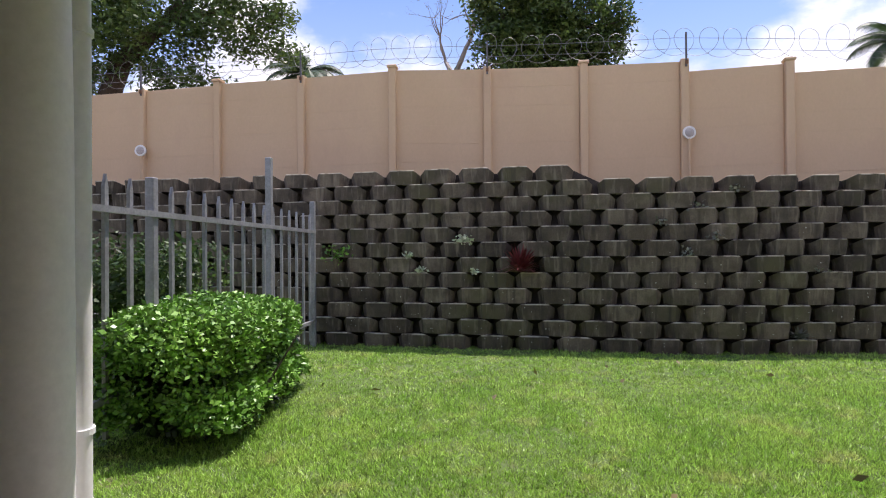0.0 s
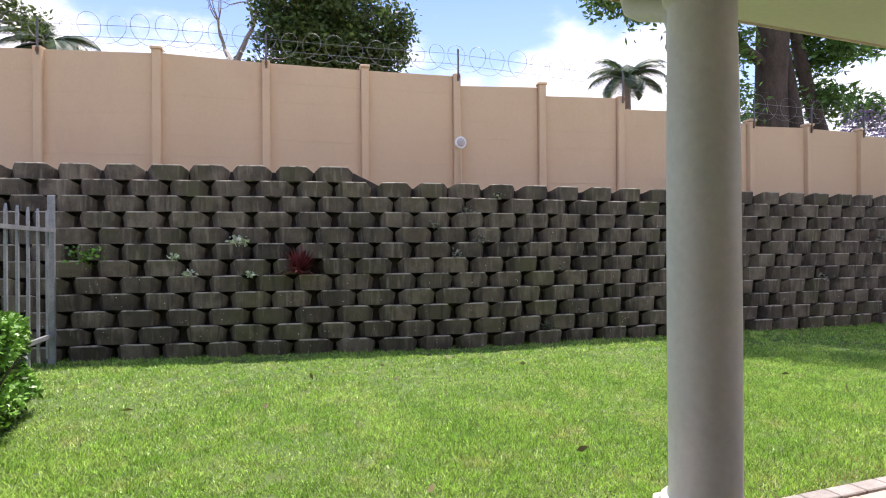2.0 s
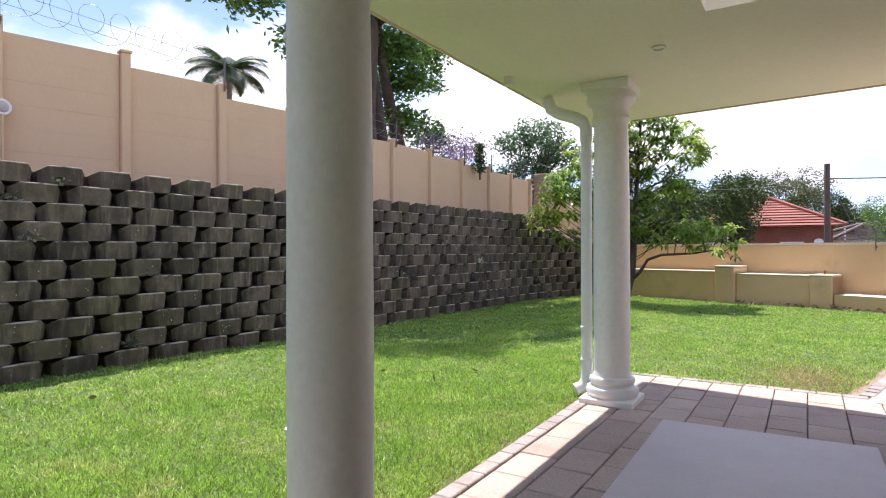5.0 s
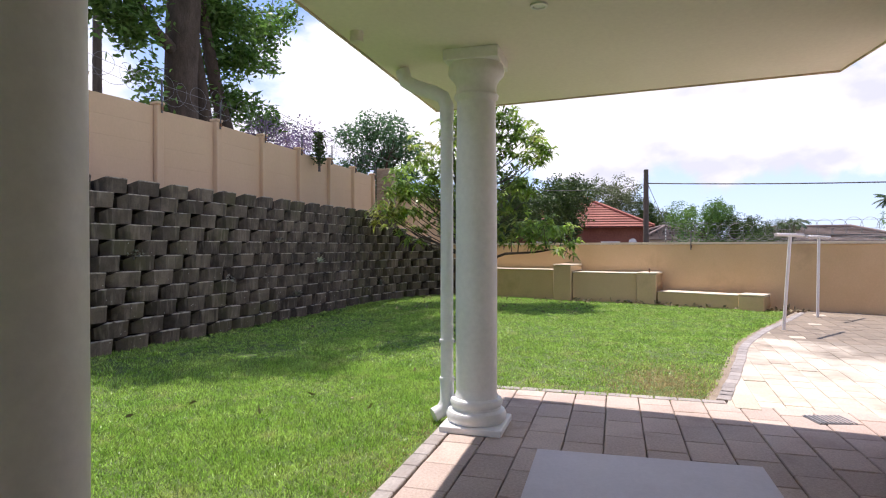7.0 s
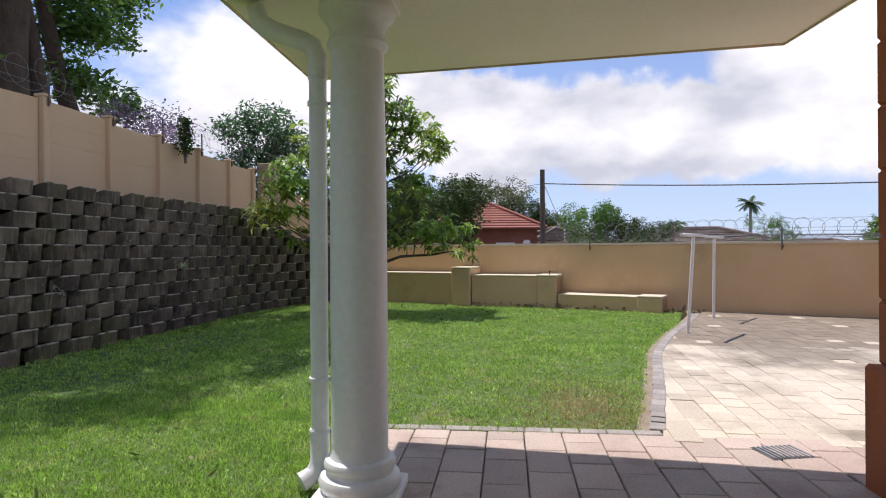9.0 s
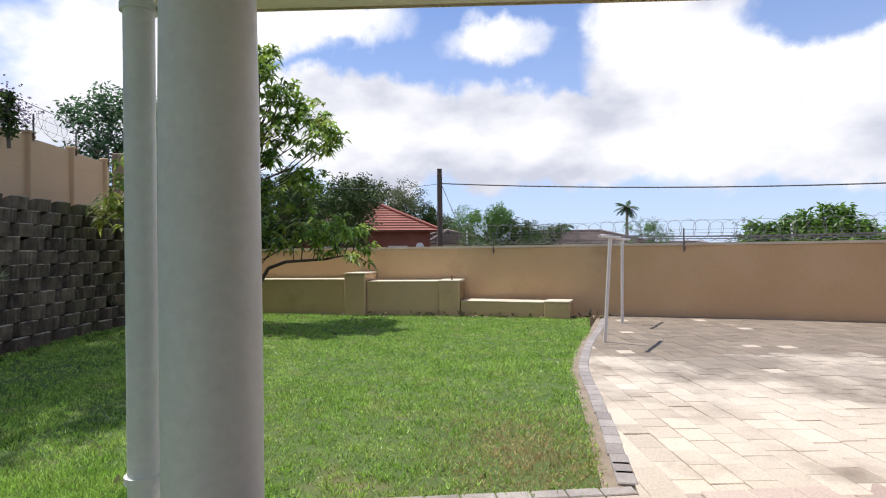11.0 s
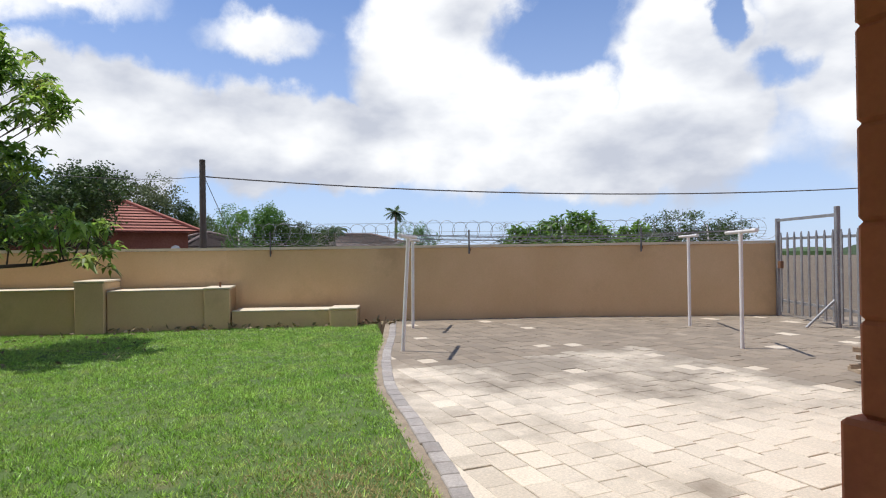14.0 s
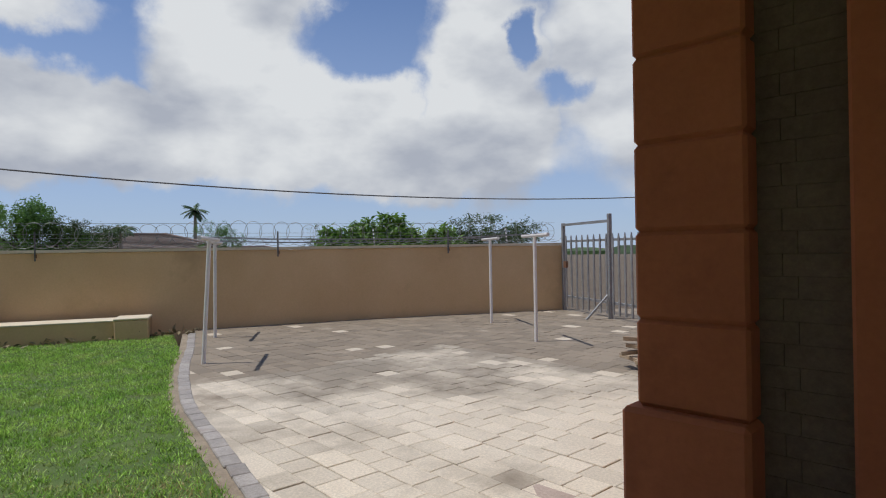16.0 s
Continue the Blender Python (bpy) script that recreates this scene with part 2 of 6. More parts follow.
M = {
    "lawn": surface("lawn", (0.075, 0.125, 0.025), (0.11, 0.16, 0.037), 1.3, 0.9, 60, 0.6, 0.02, (0.20, 0.165, 0.08), 0.9, (0.58, 0.74)),
    "blade": surface("blade", (0.255, 0.445, 0.066), (0.41, 0.585, 0.122), 1.9, 0.42, 14, 0, stain=(0.60, 0.59, 0.24), stain_scale=2.6, stain_at=(0.54, 0.76), island=0.68, transmit=0.35),
    "dry_blade": surface("dry_blade", (0.58, 0.46, 0.24), (0.42, 0.36, 0.16), 2, 0.7, 8, 0, island=0.3, transmit=0.3),
    "soil": surface("soil", (0.10, 0.075, 0.05), (0.16, 0.12, 0.08), 5, 0.95, 50, 0.6, 0.02),
    "sand": surface("sand", (0.34, 0.275, 0.20), (0.24, 0.185, 0.13), 4, 0.95, 60, 0.5, 0.01),
    # earth brown taken near black: shade of the block gaps put into the colour
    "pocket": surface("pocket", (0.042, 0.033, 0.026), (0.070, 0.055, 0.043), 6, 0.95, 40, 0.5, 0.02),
    "block": surface("block", (0.088, 0.067, 0.048), (0.168, 0.133, 0.097), 2.4, 0.9, 55, 0.5, 0.008, (0.055, 0.042, 0.033), 2.2, (0.46, 0.66), vary=0.32),
    "block_far": surface("block_far", (0.088, 0.067, 0.048), (0.168, 0.133, 0.097), 2.4, 0.9, 55, 0.5, 0.008, (0.055, 0.042, 0.033), 2.2, (0.46, 0.66), island=0.32),
    "lichen": surface("lichen", (0.55, 0.54, 0.48), (0.42, 0.42, 0.36), 9, 0.95, 70, 0.4),
    "panel": surface("panel", (0.625, 0.44, 0.27), (0.665, 0.475, 0.30), 0.9, 0.85, 30, 0.1, 0.004, (0.57, 0.385, 0.245), 0.9, (0.55, 0.8), stretch=(1, 1, 0.6), grit=0.03),
    "yellow": surface("yellow", (0.61, 0.415, 0.22), (0.665, 0.465, 0.26), 0.8, 0.85, 35, 0.2, 0.004, (0.50, 0.34, 0.185), 0.9, (0.56, 0.75), grit=0.05),
    "coping": surface("coping", (0.70, 0.62, 0.47), (0.60, 0.50, 0.36), 2, 0.85, 35, 0.2, grit=0.05),
    "white": surface("white", (0.86, 0.85, 0.825), (0.81, 0.80, 0.775), 1.5, 0.45, 25, 0.05, 0.002, (0.66, 0.64, 0.60), 2.0, (0.62, 0.85), grit=0.05),
    "pipe": surface("pipe", (0.82, 0.82, 0.80), (0.76, 0.76, 0.74), 3, 0.4, 30, 0.03, stain=(0.6, 0.58, 0.53), stain_scale=4, stain_at=(0.62, 0.8), grit=0.05),
    "soffit": surface("soffit", (0.82, 0.78, 0.69), (0.78, 0.735, 0.635), 0.7, 0.8, 25, 0.06, 0.002, grit=0.04),
    "rust_plaster": surface("rust_plaster", (0.40, 0.125, 0.053), (0.47, 0.155, 0.066), 1.2, 0.85, 30, 0.3, 0.006, (0.32, 0.105, 0.047), 2, (0.55, 0.75), grit=0.06),
    "dark_brick": surface("dark_brick", (0.145, 0.106, 0.076), (0.19, 0.142, 0.10), 1.5, 0.9, 35, 0.3, 0.006, vary=0.02),
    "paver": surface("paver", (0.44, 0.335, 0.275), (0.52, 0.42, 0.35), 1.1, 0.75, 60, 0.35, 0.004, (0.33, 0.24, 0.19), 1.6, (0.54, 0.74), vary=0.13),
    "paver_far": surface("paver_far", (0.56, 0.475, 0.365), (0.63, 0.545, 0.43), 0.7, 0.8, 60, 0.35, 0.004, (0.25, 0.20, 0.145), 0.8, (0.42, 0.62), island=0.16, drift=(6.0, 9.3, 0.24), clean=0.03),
    "edging": surface("edging", (0.29, 0.26, 0.235), (0.39, 0.35, 0.315), 3, 0.85, 60, 0.35, 0.004, (0.27, 0.22, 0.19), 2, (0.55, 0.7), vary=0.15),
    "bedding": surface("bedding", (0.36, 0.295, 0.225), (0.46, 0.385, 0.30), 6, 0.95, 60, 0.4),
    "lamp_dusty": surface("lamp_dusty", (0.42, 0.36, 0.33), (0.52, 0.46, 0.42), 9, 0.35, 40, 0.05, 0.001),
    "screed": surface("screed", (0.60, 0.54, 0.535), (0.66, 0.60, 0.595), 1.1, 0.5, 40, 0.05, 0.002, (0.52, 0.465, 0.46), 1.4, (0.55, 0.8), grit=0.05),
    "galv": surface("galv", (0.25, 0.25, 0.255), (0.34, 0.34, 0.345), 6, 0.5, 40, 0.1, 0.002, metal=0.3),
    "dark_steel": surface("dark_steel", (0.10, 0.10, 0.105), (0.16, 0.15, 0.15), 6, 0.6, 40, 0.1, 0.002, metal=0.3),
    "rusty": surface("rusty", (0.16, 0.075, 0.04), (0.25, 0.13, 0.07), 8, 0.85, 40, 0.2),
    "wire": surface("wire", (0.20, 0.20, 0.205), (0.28, 0.28, 0.285), 6, 0.5, 40, 0, metal=0.3),
    "painted_steel": surface("painted_steel", (0.80, 0.77, 0.75), (0.74, 0.70, 0.68), 5, 0.45, 40, 0.03, stain=(0.45, 0.32, 0.22), stain_scale=6, stain_at=(0.66, 0.76), grit=0.05),
    "timber": surface("timber", (0.28, 0.20, 0.13), (0.40, 0.31, 0.22), 4, 0.9, 30, 0.4, stretch=(1, 1, 6), vary=0.25),
    "pole_wood": surface("pole_wood", (0.085, 0.07, 0.055), (0.14, 0.115, 0.095), 4, 0.9, 30, 0.4, stretch=(6, 6, 0.5)),
    "bark": surface("bark", (0.055, 0.040, 0.029), (0.105, 0.080, 0.060), 5, 0.95, 30, 0.8, 0.03, stretch=(1, 1, 0.4)),
    "pale_bark": surface("pale_bark", (0.26, 0.22, 0.18), (0.36, 0.31, 0.26), 5, 0.95, 30, 0.6, 0.02, stretch=(1, 1, 0.4)),
    "leaf_mango": surface("leaf_mango", (0.17, 0.30, 0.045), (0.29, 0.42, 0.07), 0.9, 0.4, 6, 0, stain=(0.42, 0.43, 0.09), stain_scale=0.8, stain_at=(0.52, 0.66), island=0.45, transmit=0.5),
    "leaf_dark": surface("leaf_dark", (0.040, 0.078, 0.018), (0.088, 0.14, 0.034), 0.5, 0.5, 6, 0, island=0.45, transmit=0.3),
    "leaf_mid": surface("leaf_mid", (0.055, 0.105, 0.022), (0.115, 0.175, 0.04), 0.6, 0.45, 6, 0, stain=(0.20, 0.24, 0.06), stain_scale=0.9, stain_at=(0.55, 0.7), island=0.5, transmit=0.3),
    "leaf_feather": surface("leaf_feather", (0.08, 0.18, 0.035), (0.15, 0.28, 0.06), 0.5, 0.5, 6, 0, island=0.4, transmit=0.45),
    "leaf_blue": surface("leaf_blue", (0.075, 0.16, 0.075), (0.13, 0.24, 0.10), 0.5, 0.5, 6, 0, island=0.35, transmit=0.4),
    "leaf_bright": surface("leaf_bright", (0.13, 0.25, 0.04), (0.20, 0.33, 0.06), 0.5, 0.5, 6, 0, island=0.4, transmit=0.4),
    "leaf_hedge": surface("leaf_hedge", (0.11, 0.26, 0.035), (0.24, 0.44, 0.07), 2.0, 0.4, 8, 0, island=0.45, transmit=0.06),
    "leaf_palm": surface("leaf_palm", (0.045, 0.085, 0.035), (0.075, 0.125, 0.05), 0.8, 0.5, 6, 0, island=0.3, transmit=0.2),
    "leaf_red": surface("leaf_red", (0.16, 0.025, 0.035), (0.24, 0.06, 0.055), 5, 0.45, 8, 0, island=0.4, transmit=0.2),
    "leaf_grey": surface("leaf_grey", (0.16, 0.18, 0.12), (0.26, 0.24, 0.19), 5, 0.6, 8, 0, island=0.4, transmit=0.2),
    "leaf_olive": surface("leaf_olive", (0.11, 0.14, 0.06), (0.17, 0.20, 0.09), 0.5, 0.6, 8, 0, island=0.4, transmit=0.3),
    "blossom": surface("blossom", (0.30, 0.22, 0.38), (0.24, 0.19, 0.28), 2, 0.6, 8, 0, island=0.35, transmit=0.3),
    "petal": surface("petal", (0.72, 0.74, 0.58), (0.55, 0.62, 0.38), 8, 0.6, 8, 0, island=0.3, transmit=0.2),
    "dead_leaf": surface("dead_leaf", (0.19, 0.14, 0.08), (0.30, 0.25, 0.13), 5, 0.8, 8, 0, island=0.4),
    "roof_tile": surface("roof_tile", (0.30, 0.105, 0.075), (0.37, 0.14, 0.10), 0.8, 0.85, 12, 0.3, 0.02, (0.22, 0.085, 0.065), 0.7, (0.55, 0.75), island=0.15),
    "roof_grey": surface("roof_grey", (0.20, 0.15, 0.13), (0.27, 0.21, 0.18), 0.8, 0.85, 12, 0.3, 0.02),
    "red_wall": surface("red_wall", (0.24, 0.085, 0.06), (0.30, 0.12, 0.085), 0.8, 0.85, 12, 0.2),
    "pale_wall": surface("pale_wall", (0.66, 0.62, 0.55), (0.58, 0.53, 0.46), 0.8, 0.85, 12, 0.2),
    "gutter_dark": surface("gutter_dark", (0.16, 0.155, 0.15), (0.2, 0.19, 0.18), 3, 0.6, 30, 0.1),
    "glass_dark": surface("glass_dark", (0.03, 0.035, 0.04), (0.04, 0.045, 0.05), 3, 0.08, 10, 0),
}


def lit_rims_and_runs(mat):
    """Lit upper edge of each course painted pale, with lime runs and moss below it."""
    nt = mat.node_tree
    n, l = nt.nodes, nt.links
    b = n["Principled BSDF"]
    geo = n.new("ShaderNodeNewGeometry")
    sep = n.new("ShaderNodeSeparateXYZ")
    l.new(geo.outputs["Position"], sep.inputs[0])

    def calc(op, *terms):
        m = n.new("ShaderNodeMath")
        m.operation = op
        for i, v in enumerate(terms):
            if isinstance(v, (int, float)):
                m.inputs[i].default_value = v
            else:
                l.new(v, m.inputs[i])
        return m.outputs[0]

    def patches(scale, low, high, stretch=(1, 1, 1)):
        mp = n.new("ShaderNodeMapping")
        mp.inputs["Scale"].default_value = stretch
        l.new(geo.outputs["Position"], mp.inputs[0])
        t = n.new("ShaderNodeTexNoise")
        t.inputs["Scale"].default_value, t.inputs["Detail"].default_value = scale, 5
        l.new(mp.outputs[0], t.inputs["Vector"])
        r = n.new("ShaderNodeMapRange")
        r.inputs["From Min"].default_value, r.inputs["From Max"].default_value = low, high
        l.new(t.outputs["Fac"], r.inputs["Value"])
        return r.outputs["Result"]

    def over(fac, colour):
        m = n.new("ShaderNodeMix")
        m.data_type = "RGBA"
        l.new(fac, m.inputs["Factor"])
        l.new(b.inputs["Base Color"].links[0].from_socket, m.inputs["A"])
        m.inputs["B"].default_value = (*colour, 1)
        l.new(m.outputs["Result"], b.inputs["Base Color"])

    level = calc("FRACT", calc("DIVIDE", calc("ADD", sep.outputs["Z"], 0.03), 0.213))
    over(calc("MULTIPLY", patches(1.1, 0.52, 0.66), 0.5), (0.135, 0.125, 0.055))
    over(calc("MULTIPLY", patches(17.0, 0.54, 0.72, (1, 1, 0.16)), 0.42), (0.34, 0.285, 0.215))
    over(calc("MULTIPLY", patches(12.0, 0.55, 0.70, (1, 1, 0.10)), 0.7), (0.045, 0.035, 0.028))
    # light catching the top edge of each course, painted as a patchy pale band
    lit_rim = n.new("ShaderNodeMapRange")
    lit_rim.inputs["From Min"].default_value, lit_rim.inputs["From Max"].default_value = 0.895, 0.94
    l.new(level, lit_rim.inputs["Value"])
    over(calc("MULTIPLY", calc("MULTIPLY", lit_rim.outputs["Result"], patches(9.0, 0.36, 0.56)), 0.85), (0.52, 0.455, 0.36))


lit_rims_and_runs(M["block"])
lit_rims_and_runs(M["block_far"])


def lamp_glass():
    mat = bpy.data.materials.new("lamp_glass")
    mat.use_nodes = True
    b = mat.node_tree.nodes["Principled BSDF"]
    b.inputs["Base Color"].default_value = (0.82, 0.83, 0.82, 1)
    b.inputs["Roughness"].default_value = 0.25
    return mat


M["lamp_glass"] = lamp_glass()
M["opal"] = surface("opal", (0.85, 0.85, 0.84), (0.82, 0.82, 0.81), 2, 0.4, 20, 0, transmit=0.75, grit=0.02)


# ---- mesh building ----
class Shape:
    """Collects vertices and faces of one mesh."""

    def __init__(self):
        self.v, self.f = [], []

    def add(self, verts, faces):
        k = len(self.v)
        self.v += [tuple(p) for p in verts]
        self.f += [tuple(i + k for i in face) for face in faces]
        return self

    def box(self, c, s, rz=0.0, bevel=0.0, m=None):
        hx, hy, hz = s[0] / 2, s[1] / 2, s[2] / 2
        if bevel <= 0:
            vs = [Vector((x * hx, y * hy, z * hz)) for z in (-1, 1) for y in (-1, 1) for x in (-1, 1)]
            fs = [(0, 2, 3, 1), (4, 5, 7, 6), (0, 1, 5, 4), (2, 6, 7, 3), (0, 4, 6, 2), (1, 3, 7, 5)]
        else:
            b = min(bevel, hx * 0.9, hy * 0.9, hz * 0.9)
            ring = [(-hx + b, -hy), (hx - b, -hy), (hx, -hy + b), (hx, hy - b), (hx - b, hy), (-hx + b, hy), (-hx, hy - b), (-hx, -hy + b)]
            vs = [Vector((x, y, -hz + b)) for x, y in ring] + [Vector((x, y, hz - b)) for x, y in ring]
            cap = [(-hx + b, -hy + b), (hx - b, -hy + b), (hx - b, hy - b), (-hx + b, hy - b)]
            vs += [Vector((x, y, hz)) for x, y in cap] + [Vector((x, y, -hz)) for x, y in cap]
            fs = [(i, (i + 1) % 8, 8 + (i + 1) % 8, 8 + i) for i in range(8)]
            fs += [(16, 17, 18, 19), (23, 22, 21, 20)]
            fs += [(8, 9, 17, 16), (10, 11, 18, 17), (12, 13, 19, 18), (14, 15, 16, 19)]
            fs += [(9, 10, 17), (11, 12, 18), (13, 14, 19), (15, 8, 16)]
            fs += [(1, 0, 20, 21), (3, 2, 21, 22), (5, 4, 22, 23), (7, 6, 23, 20)]
            fs += [(2, 1, 21), (4, 3, 22), (6, 5, 23), (0, 7, 20)]
        t = Matrix.Translation(c) @ Matrix.Rotation(rz, 4, "Z") if m is None else m
        return self.add([t @ p for p in vs], fs)

    def prism(self, poly, z0, z1, taper=0.0):
        n = len(poly)
        cx, cy = sum(p[0] for p in poly) / n, sum(p[1] for p in poly) / n
        up = [(cx + (x - cx) * (1 - taper), cy + (y - cy) * (1 - taper)) for x, y in poly]
        return self.add([(x, y, z0) for x, y in poly] + [(x, y, z1) for x, y in up],
                        [tuple(reversed(range(n))), tuple(range(n, 2 * n))] + [(i, (i + 1) % n, n + (i + 1) % n, n + i) for i in range(n)])

    def tube(self, pts, radii, n=8, caps=True):
        pts = [Vector(p) for p in pts]
        if not isinstance(radii, (list, tuple)):
            radii = [radii] * len(pts)
        verts, faces = [], []
        side = None
        for i, p in enumerate(pts):
            d = (pts[min(i + 1, len(pts) - 1)] - pts[max(i - 1, 0)]).normalized()
            if side is None:
                side = d.orthogonal().normalized()
            side = (side - d * side.dot(d)).normalized()
            up = d.cross(side)
            for k in range(n):
                a = 2 * math.pi * k / n
                verts.append(p + (side * math.cos(a) + up * math.sin(a)) * radii[i])
        for i in range(len(pts) - 1):
            for k in range(n):
                a, b = i * n + k, i * n + (k + 1) % n
                faces.append((a, b, b + n, a + n))
        if caps:
            faces += [tuple(reversed(range(n))), tuple(range((len(pts) - 1) * n, len(pts) * n))]
        return self.add(verts, faces)

    def lathe(self, profile, c=(0, 0, 0), n=40):
        verts = [(c[0] + r * math.cos(2 * math.pi * k / n), c[1] + r * math.sin(2 * math.pi * k / n), c[2] + z) for r, z in profile for k in range(n)]
        faces = [(i * n + k, i * n + (k + 1) % n, (i + 1) * n + (k + 1) % n, (i + 1) * n + k) for i in range(len(profile) - 1) for k in range(n)]
        faces += [tuple(reversed(range(n))), tuple(range((len(profile) - 1) * n, len(profile) * n))]
        return self.add(verts, faces)

    def mesh(self, name, mat, smooth=False):
        me = bpy.data.meshes.new(name)
        me.from_pydata(self.v, [], self.f)
        me.materials.append(mat)
        if smooth:
            me.polygons.foreach_set("use_smooth", [True] * len(me.polygons))
            me.set_sharp_from_angle(angle=radians(38))
        return me


def part(name, shape, mat, parent=None, label="", smooth=False):
    ob = new(name, shape.mesh(name, mat, smooth))
    if parent is not None:
        ob.parent = parent
    return tagged(ob, label)


def thing(name, label, category, at=(0, 0, 0), group="", kind="", rz=0.0):
    ob = new(name)
    ob.empty_display_size = 0.1
    ob.matrix_world = pose(*at, 0, 0, rz)
    return tagged(ob, label, category, group, kind)


def structure(name, shape, mat, label, category, smooth=False):
    return tagged(new(name, shape.mesh(name, mat, smooth)), label, category, "", "structure")


def soup(name, verts, per, mat, parent=None, smooth=False):
    """A mesh of many separate faces of `per` corners from an array of points."""
    verts = np.asarray(verts, dtype=np.float32).reshape(-1, 3)
    count = len(verts) // per
    me = bpy.data.meshes.new(name)
    me.vertices.add(len(verts))
    me.vertices.foreach_set("co", verts.ravel())
    me.loops.add(len(verts))
    me.loops.foreach_set("vertex_index", np.arange(len(verts), dtype=np.int32))
    me.polygons.add(count)
    me.polygons.foreach_set("loop_start", np.arange(0, len(verts), per, dtype=np.int32))
    me.polygons.foreach_set("loop_total", np.full(count, per, dtype=np.int32))
    me.update(calc_edges=True)
    me.materials.append(mat)
    ob = new(name, me)
    if parent is not None:
        ob.parent = parent
    return ob


def leaves(rng, centres, length, width, droop=0.3, spread=1.0):
    """Diamond leaves at the given points, hanging by droop."""
    n = len(centres)
    d = rng.normal(size=(n, 3)) * spread
    d[:, 2] = d[:, 2] * 0.6 - droop
    d /= np.linalg.norm(d, axis=1)[:, None]
    s = np.cross(d, rng.normal(size=(n, 3)))
    s /= np.linalg.norm(s, axis=1)[:, None] + 1e-9
    ln = length * rng.uniform(0.65, 1.25, (n, 1))
    wd = width * rng.uniform(0.7, 1.2, (n, 1))
    nrm = np.cross(d, s)
    a = centres
    mid = centres + d * ln * 0.45
    tip = centres + d * ln - nrm * ln * 0.12
    return np.stack([a, mid + s * wd * 0.5, tip, mid - s * wd * 0.5], 1).reshape(-1, 3)


def whorls(rng, heads, count, length, width):
    """Tufts of long drooping leaves, each tuft round the end of a twig."""
    n = len(heads)
    own = np.repeat(heads, count, axis=0)
    axis = np.repeat(rng.normal(size=(n, 3)) * 0.35 + [0, 0, 0.5], count, axis=0)
    a = rng.uniform(0, 2 * np.pi, n * count)
    rise = rng.uniform(-0.55, 0.75, n * count)
    d = np.column_stack([np.cos(a), np.sin(a), rise]) + axis * 0.5
    d /= np.linalg.norm(d, axis=1)[:, None]
    s = np.column_stack([-np.sin(a), np.cos(a), rng.normal(size=n * count) * 0.25])
    ln = length * rng.uniform(0.6, 1.2, (n * count, 1))
    wd = width * rng.uniform(0.75, 1.2, (n * count, 1))
    base = own + rng.normal(size=(n * count, 3)) * 0.02
    mid = base + d * ln * 0.5 + np.column_stack([np.zeros((n * count, 2)), -0.04 * ln])
    tip = base + d * ln * 0.86 + np.column_stack([np.zeros((n * count, 2)), -0.42 * ln])
    return np.stack([base, mid + s * wd * 0.5, tip, mid - s * wd * 0.5], 1).reshape(-1, 3)


def in_balls(rng, balls, n, shell=0.55):
    """Random points inside ellipsoids (x, y, z, rx, ry, rz), denser towards their outside."""
    balls = np.array(balls, float)
    vol = balls[:, 3] * balls[:, 4] + balls[:, 4] * balls[:, 5] + balls[:, 3] * balls[:, 5]
    pick = rng.choice(len(balls), n, p=vol / vol.sum())
    d = rng.normal(size=(n, 3))
    d /= np.linalg.norm(d, axis=1)[:, None]
    r = rng.uniform(shell**3, 1, (n, 1)) ** (1 / 3)
    return balls[pick, :3] + d * r * balls[pick, 3:]


def grow(rng, base, way, length, radius, depth, tubes, tips, bend=0.35, fork=(2, 3), shrink=0.72, up=0.15):
    """Branches that fork, each bent a little; tips get the twigs' ends."""
    p, d = Vector(base), Vector(way).normalized()
    pts, rad = [p.copy()], [radius]
    steps = 4
    for i in range(steps):
        d = (d + Vector(rng.normal(size=3) * bend * 0.35) + Vector((0, 0, up * 0.3))).normalized()
        p = p + d * (length / steps)
        pts.append(p.copy())
        rad.append(radius * (1 - 0.4 * (i + 1) / steps))
    tubes.append((pts, rad))
    if depth == 0:
        tips.append((tuple(p), tuple(d)))
        return
    for _ in range(rng.integers(fork[0], fork[1] + 1)):
        nd = (d + Vector(rng.normal(size=3) * 0.62)).normalized()
        grow(rng, p, nd, length * shrink * rng.uniform(0.8, 1.2), rad[-1] * 0.75, depth - 1, tubes, tips, bend, fork, shrink, up)


